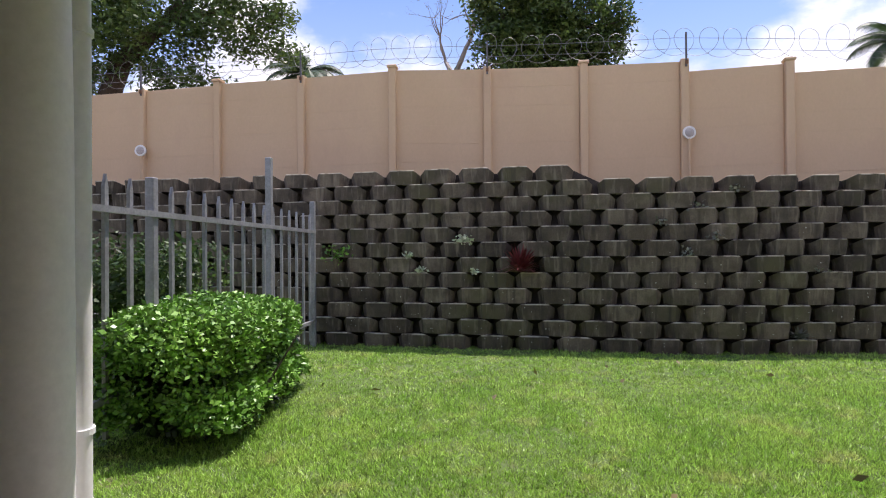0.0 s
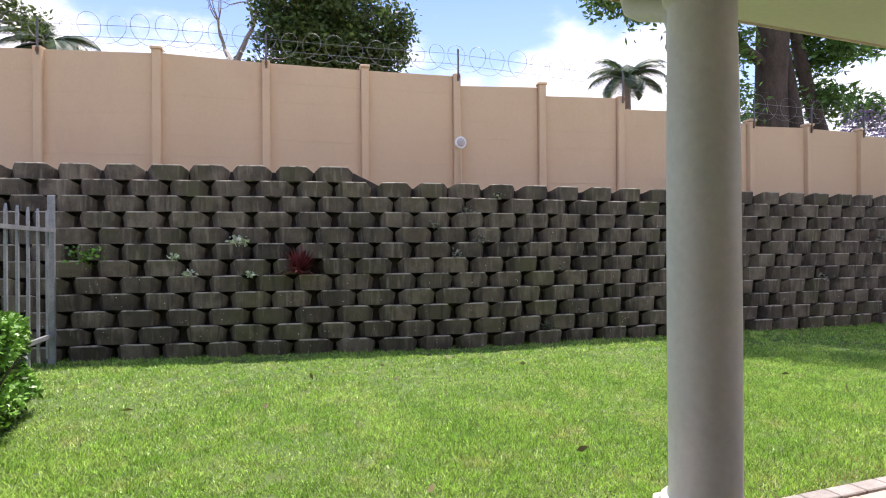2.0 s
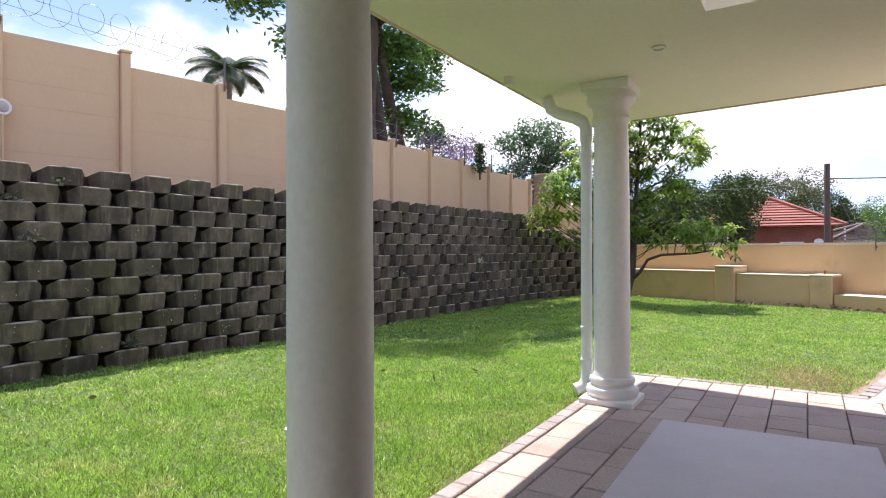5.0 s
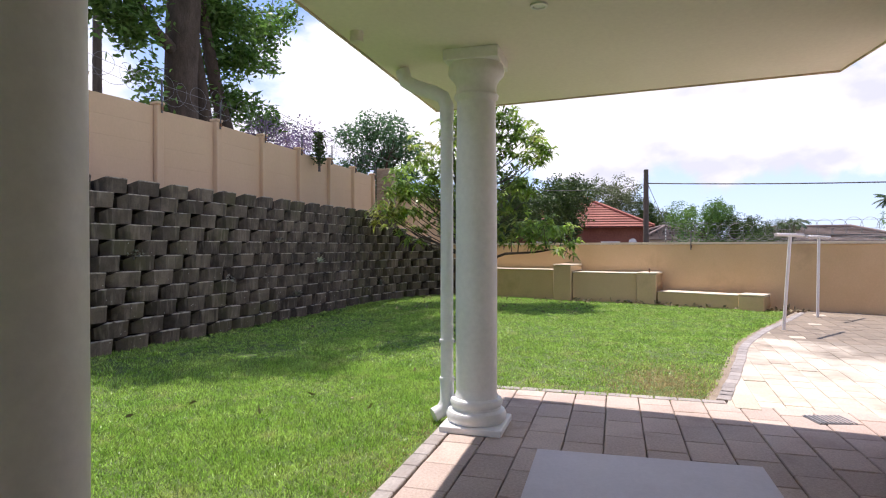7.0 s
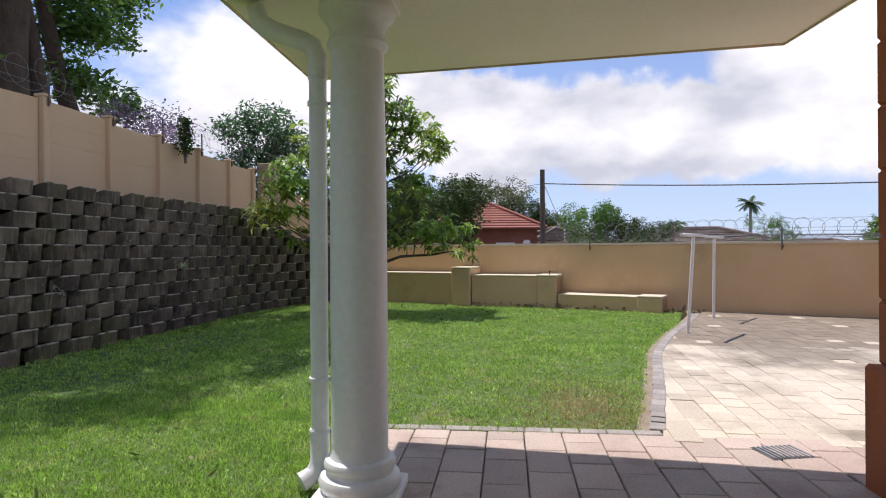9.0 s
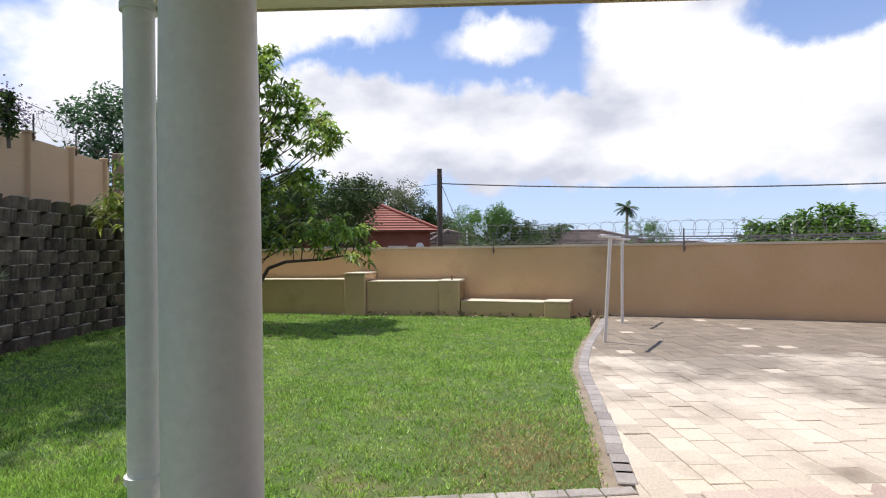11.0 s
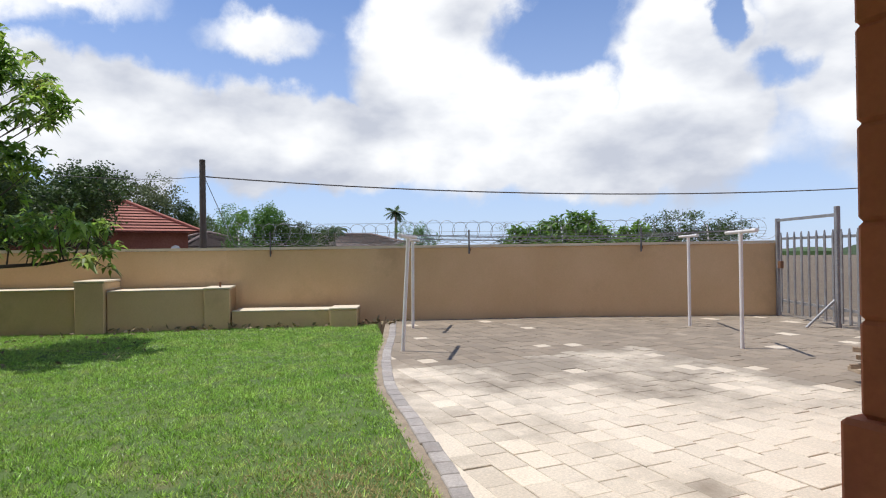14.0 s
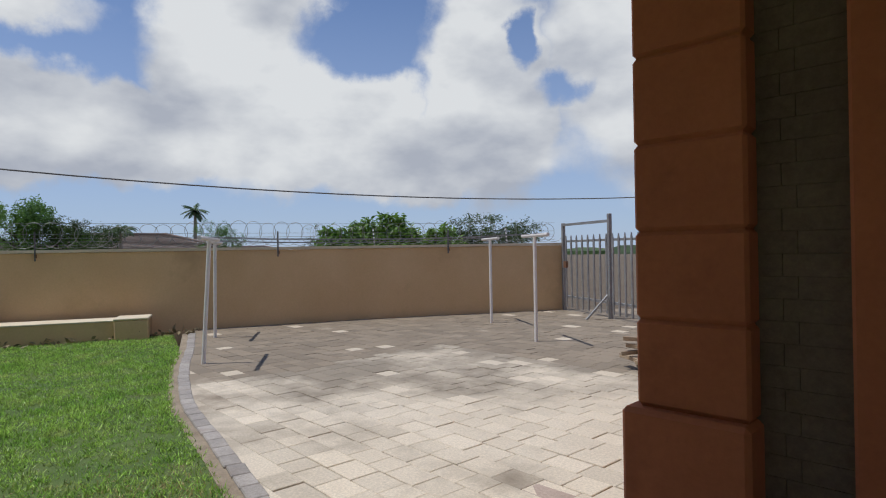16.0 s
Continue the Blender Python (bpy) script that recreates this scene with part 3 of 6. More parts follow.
def tree(name, label, base, trunks, bark, leaf, balls, count, size, droop, seed, depth=3, limb=1.4, shell=0.35, up=0.15, clump=0.0, cut=None):
    """A tree: tapered trunks (points, radii) with limbs and a crown of single leaves inside uneven clumps."""
    rng = np.random.default_rng(seed)
    t = thing(name, label, "tree", base)
    bx, by, bz = base
    for pts, radii in trunks:
        part("trunk", Shape().tube(pts, radii, 10), bark, t, smooth=True)
        if radii[-1] < 0.03:
            continue
        end = Vector(pts[-1])
        d = (Vector(pts[-1]) - Vector(pts[-2])).normalized()
        for _ in range(3):
            tubes, tips = [], []
            grow(rng, end, (d + Vector(rng.normal(size=3) * 0.55)).normalized(), limb, radii[-1] * 0.8, depth, tubes, tips, up=up)
            s = Shape()
            for p2, r2 in tubes:
                s.tube(p2, r2, 5, caps=False)
            part("limb", s, bark, t, smooth=True)
    pts = in_balls(rng, [(b[0] - bx, b[1] - by, b[2] - bz, *b[3:]) for b in balls], count, shell)
    if clump:
        k = max(20, count // 40)
        heads = pts[rng.choice(len(pts), k, replace=False)]
        pts = heads[rng.integers(0, k, count)] + rng.normal(size=(count, 3)) * clump
    soup("crown", leaves(rng, pts, size[0], size[1], droop), 4, leaf, t)
    return t


# ---- ground ----
KERB = [(1.30, -1.88), (2.93, -2.30), (4.70, -2.71), (6.40, -3.36), (7.6, -3.93), (9.5, -4.74)]
FAR_WALL = [(13.3, 5.6), (11.2, -2.0), (10.0, -4.6), (8.73, -7.55), (7.5, -9.75), (6.35, -11.65)]
TERRACE = [(-16.0, 7.95), (-9.0, 6.68), (-7.4, 6.35), (-4.9, 5.85), (-2.7, 5.40), (-0.5, 5.32), (3.2, 5.06), (6.0, 4.90), (9.0, 4.78), (11.0, 4.4), (12.0, 3.7), (12.5, 2.9)]


def ground_sheet():
    s = Shape()
    r = 900.0
    s.add([(-r, -r, -0.30), (r, -r, -0.30), (r, r, -0.30), (-r, r, -0.30)], [(0, 1, 2, 3)])
    structure("ground", s, M["soil"], "bare brown earth under the whole place", "ground")


ground_sheet()


def lawn():
    poly = [(-16, 0.28), (1.20, 0.28), (1.20, -1.80)] + [(x + 0.025, y + 0.08) for x, y in KERB[:-1]] + [(9.5, -4.45), (11.1, -1.9), (13.2, 4.6), (12.9, 3.4), (12, 4.6), (9, 5.6), (3, 5.8), (-3, 6.1), (-9, 7.3), (-16, 8.4)]
    s = Shape()
    s.prism(poly, -0.29, -0.015)
    structure("lawn", s, M["lawn"], "mown green garden lawn with worn brown patches", "lawn")
    # blades
    rng = np.random.default_rng(5)

    def inside(p):
        x, y = p[:, 0], p[:, 1]
        ok = np.zeros(len(p), bool)
        for i in range(len(poly)):
            (x0, y0), (x1, y1) = poly[i], poly[i - 1]
            hit = ((y0 > y) != (y1 > y)) & (x < (x1 - x0) * (y - y0) / (y1 - y0 + 1e-12) + x0)
            ok ^= hit
        return ok

    def blades(n, x0, x1, y0, y1, h, w, name, mat, keep=None):
        k = n // 11
        heads = np.column_stack([rng.uniform(x0, x1, k), rng.uniform(y0, y1, k)])
        p = heads[rng.integers(0, k, n)]
        out = rng.normal(size=(n, 2)) * 0.022
        p = p + out
        ok = inside(p)
        p, out = p[ok], out[ok]
        if keep is not None:
            ok = keep(p)
            p, out = p[ok], out[ok]
        n = len(p)
        base = np.column_stack([p, np.full(n, -0.02)])
        a = rng.uniform(0, 2 * np.pi, n)
        side = np.column_stack([np.cos(a), np.sin(a), np.zeros(n)])
        lean = rng.normal(size=(n, 3)) * 0.6
        lean[:, :2] += out * 26
        lean[:, 2] = 1
        lean /= np.linalg.norm(lean, axis=1)[:, None]
        hh = h * rng.uniform(0.5, 1.3, (n, 1)) * (1 + 0.25 * np.sin(p[:, :1] * 2.1) * np.cos(p[:, 1:] * 1.7))
        ww = w * rng.uniform(0.7, 1.3, (n, 1))
        v = np.stack([base - side * ww / 2, base + side * ww / 2, base + lean * hh], 1).reshape(-1, 3)
        ob = soup(name, v, 3, mat)
        return ob

    near = blades(450000, -8.2, 2.0, 0.3, 4.2, 0.042, 0.0085, "grass", M["blade"], lambda p: rng.uniform(2.2, 4.2, len(p)) > p[:, 1])
    tagged(near, "short green grass blades of the lawn", "grass", "", "stuff")
    far = blades(450000, -12, 13.2, 2.2, 8.0, 0.046, 0.0115, "grass", M["blade"], lambda p: (rng.uniform(2.2, 4.2, len(p)) < p[:, 1]) | (p[:, 0] > 2.0))
    tagged(far, "short green grass blades of the lawn", "grass", "", "stuff")
    east = blades(400000, 1.2, 13.2, -4.5, 3.0, 0.044, 0.010, "grass", M["blade"], lambda p: rng.uniform(0, 1, len(p)) > 0.97 * np.exp(-((p[:, 0] - 1.9) / 0.9) ** 2 - ((p[:, 1] + 1.5) / 0.55) ** 2))
    tagged(east, "short green grass blades of the lawn", "grass", "", "stuff")

    def worn(p):
        d = ((p[:, 0] - 1.9) / 0.9) ** 2 + ((p[:, 1] + 1.5) / 0.5) ** 2
        d2 = np.abs(p[:, 1] - 0.36) / 0.12 + ((p[:, 0] + 1) / 3) ** 2
        return (rng.uniform(0, 1, len(p)) < np.exp(-d)) | (rng.uniform(0, 1, len(p)) < 0.5 * np.exp(-d2))

    dry = blades(230000, -4, 5, -2.6, 0.9, 0.03, 0.011, "dry_grass", M["dry_blade"], worn)
    tagged(dry, "dry straw-coloured grass at the lawn's worn edge", "grass", "", "stuff")


lawn()


# ---- patio and yard bases (pavers come last) ----
def paving_base():
    s = Shape()
    s.prism([(-9.5, -3.4), (-9.5, 0.28), (1.30, 0.28), (1.34, -1.84)] + KERB[1:] + FAR_WALL[3:] + [(4.0, -14.0), (-9.5, -14.0)], -0.28, -0.055)
    structure("pavement", s, M["bedding"], "brown sand bed under the paving", "pavement")
    s = Shape()
    for (x0, y0), (x1, y1) in zip(KERB, KERB[1:]):
        d = Vector((x1 - x0, y1 - y0, 0)).normalized()
        nrm = Vector((-d.y, d.x, 0))
        a, b = Vector((x0, y0, 0)), Vector((x1, y1, 0))
        p = [a, b, b + nrm * 0.12, a + nrm * 0.12]
        s.prism([(q.x, q.y) for q in p], -0.27, -0.012)
    structure("trim_haunch", s, M["sand"], "sandy concrete haunching beside the kerb", "kerb")


paving_base()


def screed_slab():
    s = Shape()
    s.prism([(-0.40, -0.51), (-3.6, -0.55), (-3.6, -1.90), (-0.34, -1.87)], -0.05, 0.012)
    ob = new("screed_slab", s.mesh("screed_slab", M["screed"]))
    tagged(ob, "smooth mauve-grey cement screed slab on the patio floor", "slab", "", "structure")


screed_slab()


# ---- far boundary wall with planters ----
def offset_line(pts, d):
    out = []
    for i, p in enumerate(pts):
        a, b = pts[max(i - 1, 0)], pts[min(i + 1, len(pts) - 1)]
        t = Vector((b[0] - a[0], b[1] - a[1], 0)).normalized()
        out.append((p[0] - t.y * d, p[1] + t.x * d))
    return out


def strip(shape, line, thick, z0, z1):
    other = offset_line(line, thick)
    for i in range(len(line) - 1):
        shape.prism([line[i], line[i + 1], other[i + 1], other[i]], z0, z1)


def boundary_far():
    s = Shape()
    strip(s, FAR_WALL, 0.23, -0.3, 1.42)
    wall = structure("wall_east", s, M["yellow"], "ochre plastered boundary wall, weathered", "wall")
    s = Shape()
    front, back = offset_line(FAR_WALL, -0.03), offset_line(FAR_WALL, 0.26)
    for i in range(len(front) - 1):
        s.prism([front[i], front[i + 1], back[i + 1], back[i]], 1.424, 1.475)
    c = part("coping", s, M["coping"], wall, "pale plaster coping")
    return wall


boundary_far()


def planter(name, a, b, depth_a, depth_b, h, ends, label):
    """A low plastered planter wall with a coping and a thicker pier at its end."""
    t = thing(name, label, "planter wall", (*a, 0))
    ax, ay = a
    d = Vector((b[0] - ax, b[1] - ay, 0))
    nrm = Vector((-d.y, d.x, 0)).normalized()
    s = Shape()
    q = [Vector((0, 0, 0)), d, d + nrm * depth_b, nrm * depth_a]
    s.prism([(p.x, p.y) for p in q], -0.3, h - 0.03)
    part("wall", s, M["yellow"], t)
    s = Shape()
    u = d.normalized()
    q = [-nrm * 0.012, d - nrm * 0.012, d + nrm * depth_b, nrm * depth_a]
    s.prism([(p.x, p.y) for p in q], h - 0.026, h - 0.008)
    part("coping", s, M["coping"], t)
    if ends:
        w, ph, proud = ends
        c = d - u * (w / 2) + nrm * (depth_b / 2 - proud)
        s = Shape()
        s.box((c.x, c.y, ph / 2 - 0.17), (w, depth_b + proud, ph + 0.26), math.atan2(d.y, d.x), 0.015)
        part("pier", s, M["yellow"], t)
        s = Shape()
        s.box((c.x, c.y, ph - 0.02), (w + 0.012, depth_b + proud + 0.012, 0.035), math.atan2(d.y, d.x), 0.01)
        part("pier_cap", s, M["coping"], t)
    return t


planter("planter_wall", (12.0, 3.2), (10.97, 0.05), 0.7, 0.7, 0.78, (0.48, 0.92, 0.06), "ochre plastered garden planter wall with a tall square pier")
planter("planter_wall", (10.965, 0.03), (10.42, -1.95), 0.7, 0.7, 0.735, (0.45, 0.752, 0.04), "ochre plastered garden planter wall with a pale coping and pier")
planter("planter_wall", (10.40, -1.97), (9.44, -4.04), 0.6, 0.5, 0.32, (0.5, 0.345, 0.05), "low ochre plastered planter wall ending in a square block")


def tap():
    t = thing("garden_tap", "small brass garden tap on the planter pier", "tap", (10.6, -1.80, 0.752))
    part("stem", Shape().tube([(0, 0, -0.03), (0, 0, 0.07)], 0.018, 8), M["rusty"], t, smooth=True)
    part("head", Shape().tube([(-0.035, 0, 0.07), (0.035, 0, 0.075)], 0.022, 8), M["rusty"], t, smooth=True)


tap()

# ---- terrace wall of interlocking blocks: backing ----
def along(line):
    """Points, unit ways and lengths along a polyline, smoothed at the corners."""
    pts = [Vector((x, y, 0)) for x, y in line]
    seg = [(b - a).length for a, b in zip(pts, pts[1:])]
    total = sum(seg)

    def at(s):
        s = max(0.0, min(s, total - 1e-6))
        for a, b, ln in zip(pts, pts[1:], seg):
            if s <= ln:
                return a + (b - a) * (s / ln)
            s -= ln
        return pts[-1]

    def place(s):
        p = (at(s - 0.5) + at(s) * 2 + at(s + 0.5)) / 4
        d = (at(s + 0.4) - at(s - 0.4)).normalized()
        return p, d

    return place, total


COURSE, PITCH, SETBACK, BLOCK_D = 0.213, 0.555, 0.036, 0.29
place_block, TERRACE_LENGTH = along(TERRACE)


def rows_at(p):
    if p.x < -3.80:
        return 12
    if p.x > 10.6:
        return max(5, 11 - int((p.x - 10.4) / 0.3))
    return 11


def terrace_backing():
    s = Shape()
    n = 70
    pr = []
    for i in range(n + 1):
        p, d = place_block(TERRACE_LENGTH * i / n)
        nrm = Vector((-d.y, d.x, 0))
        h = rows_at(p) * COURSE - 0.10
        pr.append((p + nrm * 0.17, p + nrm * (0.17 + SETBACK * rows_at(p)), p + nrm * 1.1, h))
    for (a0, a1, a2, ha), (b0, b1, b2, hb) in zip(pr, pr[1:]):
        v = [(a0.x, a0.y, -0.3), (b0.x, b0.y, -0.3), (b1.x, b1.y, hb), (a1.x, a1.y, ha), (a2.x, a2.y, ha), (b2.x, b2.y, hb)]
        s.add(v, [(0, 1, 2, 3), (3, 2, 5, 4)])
    # dark backing sheet paints the shade seen between the blocks
    wall = structure("wall_terrace", s, M["pocket"], "battered terrace wall of hollow grey concrete blocks, pocket shade painted dark behind", "retaining wall")
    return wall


terrace = terrace_backing()


def terrace_ground():
    s = Shape()
    line = [p for p in TERRACE[:-2]]
    back = [(x, y + 0.75) for x, y in line]
    for i in range(len(line) - 1):
        (x0, y0), (x1, y1) = back[i], back[i + 1]
        s.add([(x0, y0, 2.0), (x1, y1, 2.0), (x1 + 3, 60, 2.3), (x0 - 3, 60, 2.3)], [(0, 1, 2, 3)])
    structure("ground_terrace", s, M["soil"], "brown earth of the raised neighbouring ground", "ground")


terrace_ground()


# ---- precast wall on the terrace ----
POSTS = [(-17.92, 10.44, 4.43), (-16.3, 10.1, 4.43), (-14.67, 9.71, 4.43), (-13.05, 9.34, 4.43), (-11.42, 8.98, 4.43), (-9.86, 8.62, 4.45), (-8.25, 8.29, 4.45),
         (-6.61, 7.92, 4.46), (-5.0, 7.9, 4.46), (-3.39, 7.77, 4.46), (-1.78, 7.57, 4.46), (-0.29, 7.18, 4.29), (1.16, 6.86, 4.14), (2.51, 6.62, 3.94),
         (3.8, 6.4, 3.76), (5.02, 6.17, 3.71), (6.46, 6.15, 3.7), (7.9, 6.12, 3.65), (9.34, 6.08, 3.62), (10.78, 6.08, 3.58), (12.2, 6.1, 3.56)]


def precast_wall():
    wall = thing("wall_precast", "peach-painted precast concrete panel wall with capped posts", "wall", (0, 0, 0), "", "structure")
    for i, (x, y, z) in enumerate(POSTS):
        d = Vector((POSTS[min(i + 1, len(POSTS) - 1)][0] - POSTS[max(i - 1, 0)][0], POSTS[min(i + 1, len(POSTS) - 1)][1] - POSTS[max(i - 1, 0)][1], 0))
        a = math.atan2(d.y, d.x)
        part("post", Shape().box((x, y, (z + 1.75) / 2), (0.13, 0.15, z - 1.75), a, 0.012), M["panel"], wall)
        if i % 2 == 1 or x > 3:
            part("post_cap", Shape().box((x, y, z + 0.02), (0.17, 0.19, 0.05), a, 0.012), M["panel"], wall)
    for (x0, y0, z0), (x1, y1, z1) in zip(POSTS, POSTS[1:]):
        a = math.atan2(y1 - y0, x1 - x0)
        ln = math.hypot(x1 - x0, y1 - y0) - 0.13
        top = min(z0, z1) - 0.03
        h = 0.315
        k = 0
        while top - h * k > 1.75:
            zc = top - h * (k + 0.5)
            jig = ((k * 7 + int(x0 * 10)) % 5 - 2) * 0.0007
            part("panel", Shape().box(((x0 + x1) / 2 + 0.02 * math.sin(a), (y0 + y1) / 2 + 0.035 + jig, zc), (ln, 0.05, h - 0.0006), a, 0.0012), M["panel"], wall)
            k += 1


precast_wall()


def wall_end():
    s = Shape().box((12.85, 5.9, 2.6), (0.5, 0.5, 2.4), 0.1, 0.02)
    structure("wall_pier_brown", s, M["timber"], "brown weathered pier closing the panel wall", "pier")
    s = Shape().box((18.5, 9.0, 2.2), (11.0, 0.25, 3.0), -0.35, 0.02)
    structure("wall_neighbour", s, M["yellow"], "ochre plastered neighbouring wall behind the trees", "wall")


wall_end()


def bulkhead(x, y, z, pipe_to):
    t = thing("wall_light", "round white bulkhead lamp on the wall with a conduit", "lamp", (x, y, z), "bulkhead lamps on the wall")
    rot = Matrix.Rotation(math.pi / 2, 4, "X")
    s = Shape().lathe([(0.105, 0.0), (0.105, 0.03), (0.092, 0.036), (0.076, 0.030)], n=24)
    s.v = [tuple(rot @ Vector(p)) for p in s.v]
    part("rim", s, M["white"], t, smooth=True)
    s = Shape().lathe([(0.078, 0.024), (0.07, 0.040), (0.045, 0.050), (0.012, 0.053)], n=24)
    s.v = [tuple(rot @ Vector(p)) for p in s.v]
    part("glass", s, M["lamp_dusty"], t, "frosted glass dome", smooth=True)
    part("conduit", Shape().tube([(0.0, -0.02, -0.1), (0.0, -0.02, pipe_to - z)], 0.016, 8), M["panel"], t, smooth=True)


bulkhead(-1.76, 7.455, 3.23, 2.2)
bulkhead(-11.4, 8.845, 3.25, 2.2)


# ---- razor wire and spikes ----
def spike(x, y, z, h, low=0.35, mat="dark_steel"):
    t = thing("wire_bracket", "thin steel bracket holding the razor wire", "bracket", (x, y, z), "razor wire brackets")
    part("upright", Shape().box((0, 0, (h - low) / 2), (0.028, 0.02, h + low)), M[mat], t)
    part("fixing", Shape().box((0, -0.015, -low * 0.5), (0.04, 0.02, 0.06)), M["rusty"], t)


def coil(name, line, z_at, radius, step, label, strands, gauge=0.0042):
    """A razor wire spiral drawn out along a line, with straight strands."""
    place, total = along(line)
    t = thing(name, label, "razor wire", (line[0][0], line[0][1], 0))
    o = Vector((line[0][0], line[0][1], 0))
    turns = int(total / step)
    pts = []
    per = 18
    for i in range(turns * per + 1):
        s_ = total * i / (turns * per)
        p, d = place(s_)
        nrm = Vector((-d.y, d.x, 0))
        a = 2 * math.pi * i / per
        wob = 1 + 0.10 * math.sin(i * 0.37) + 0.05 * math.sin(i * 0.11)
        z = z_at(p) + radius * wob
        pts.append(p - o + d * math.cos(a) * radius * wob + Vector((0, 0, z + math.sin(a) * radius * wob)) + nrm * 0.06 * math.sin(i * 0.21))
    part("coil", Shape().tube(pts, gauge, 4), M["wire"], t)
    for zo in strands:
        q = []
        for i in range(31):
            p, d = place(total * i / 30)
            q.append(p - o + Vector((0, 0, z_at(p) + zo)))
        part("strand", Shape().tube(q, 0.0038, 4), M["wire"], t)


def z_panel(p):
    for (x0, y0, z0), (x1, y1, z1) in zip(POSTS, POSTS[1:]):
        if x0 <= p.x <= x1:
            return z0 + (z1 - z0) * (p.x - x0) / (x1 - x0)
    return 4.0 if p.x < 0 else 3.5


coil("razor_wire", [(x, y) for x, y, z in POSTS], lambda p: z_panel(p) + 0.06, 0.23, 0.36, "sagging loops of galvanised razor wire above the panel wall", (0.12, 0.30), 0.0034)
coil("razor_wire", [(x + 0.1, y) for x, y in FAR_WALL[1:]], lambda p: 1.50, 0.21, 0.25, "loops of galvanised razor wire above the ochre wall", (0.05, 0.11, 0.17, 0.24, 0.42), 0.0042)
for i, (x, y, z) in enumerate(POSTS):
    if i % 2 == 0 or x > 3.5:
        spike(x, y - 0.09, z, 0.42 if x < 4 else 0.36, 0.14)
for k, (x, y) in enumerate(((12.0, 2.0), (10.85, -2.75), (9.25, -6.3), (7.7, -9.35))):
    spike(x - 0.03, y, 1.45, 0.32, 0.16)
for x, y in ((11.55, 0.3), (10.9, -2.2), (8.4, -8.1), (6.95, -10.6)):
    t = thing("fence_insulator", "thin rod with white insulators on the wall", "insulator", (x + 0.15, y, 1.47), "electric fence rods")
    part("rod", Shape().tube([(0, 0, 0), (0.04, 0, 0.36)], 0.007, 6), M["wire"], t)
    for k in range(4):
        part("insulator", Shape().tube([(0.01 + 0.009 * k, 0, 0.06 + 0.08 * k), (0.012 + 0.009 * k, 0, 0.095 + 0.08 * k)], 0.016, 6), M["pipe"], t)


# ---- veranda: columns, slab, pipes ----
def veranda_column(x, y):
    t = thing("column", "white painted round concrete column on a square moulded base", "column", (x, y, 0), "veranda columns")
    part("plinth", Shape().box((0, 0, 0.025), (0.46, 0.46, 0.055), 0, 0.008), M["white"], t)
    base = [(0.205, 0.05), (0.222, 0.075), (0.228, 0.105), (0.215, 0.135), (0.185, 0.148), (0.183, 0.165), (0.195, 0.18), (0.198, 0.20), (0.188, 0.222), (0.165, 0.232), (0.157, 0.26), (0.153, 0.30)]
    part("base_moulding", Shape().lathe(base), M["white"], t, smooth=True)
    part("shaft", Shape().lathe([(0.156, 0.298), (0.157, 1.0), (0.154, 1.8), (0.145, 2.44)], n=48), M["white"], t, smooth=True)
    cap = [(0.142, 2.438), (0.150, 2.455), (0.165, 2.47), (0.168, 2.49), (0.155, 2.505), (0.150, 2.54), (0.156, 2.575), (0.175, 2.61), (0.205, 2.64), (0.212, 2.665), (0.205, 2.70), (0.20, 2.72)]
    part("capital", Shape().lathe(cap), M["white"], t, smooth=True)
    part("abacus", Shape().box((0, 0, 2.76), (0.41, 0.41, 0.085), 0, 0.006), M["white"], t)


def downpipe(x, y, up=2.46):
    t = thing("downpipe", "white plastic rainwater downpipe with brackets", "downpipe", (x, y, 0), "veranda downpipes")
    part("pipe", Shape().tube([(0, 0, 0.16), (0, 0, up)], 0.05, 18), M["pipe"], t, smooth=True)
    part("shoe", Shape().tube([(0, 0, 0.34), (0, 0, 0.15), (-0.02, 0.03, 0.08), (-0.07, 0.09, 0.05)], 0.056, 16), M["pipe"], t, smooth=True)
    part("swan_neck", Shape().tube([(0, 0, up - 0.12), (0, 0, up), (0.0, 0.03, up + 0.07), (-0.0, 0.10, up + 0.11), (-0.0, 0.26, up + 0.17), (0, 0.34, up + 0.22), (0, 0.37, up + 0.31)], 0.056, 16), M["pipe"], t, smooth=True)
    for z in (0.32, 0.62, 2.2):
        part("bracket", Shape().lathe([(0.052, z - 0.012), (0.06, z - 0.012), (0.06, z + 0.012), (0.052, z + 0.012)], n=18), M["pipe"], t)
        part("stub", Shape().tube([(0, -0.04, z), (0, -0.14, z)], 0.009, 6), M["galv"], t)


for cx in (0.0, -3.6, -7.22):
    veranda_column(cx, 0.0)
    downpipe(cx + (0.10 if cx > -7 else 0.03), 0.26)

SLAB = [(-9.4, 0.72), (1.62, 0.80), (1.20, -2.77), (0.22, -2.85), (-0.05, -3.4), (-9.4, -3.4)]
HOLE = (-2.5, -1.3, -1.65, -0.95)


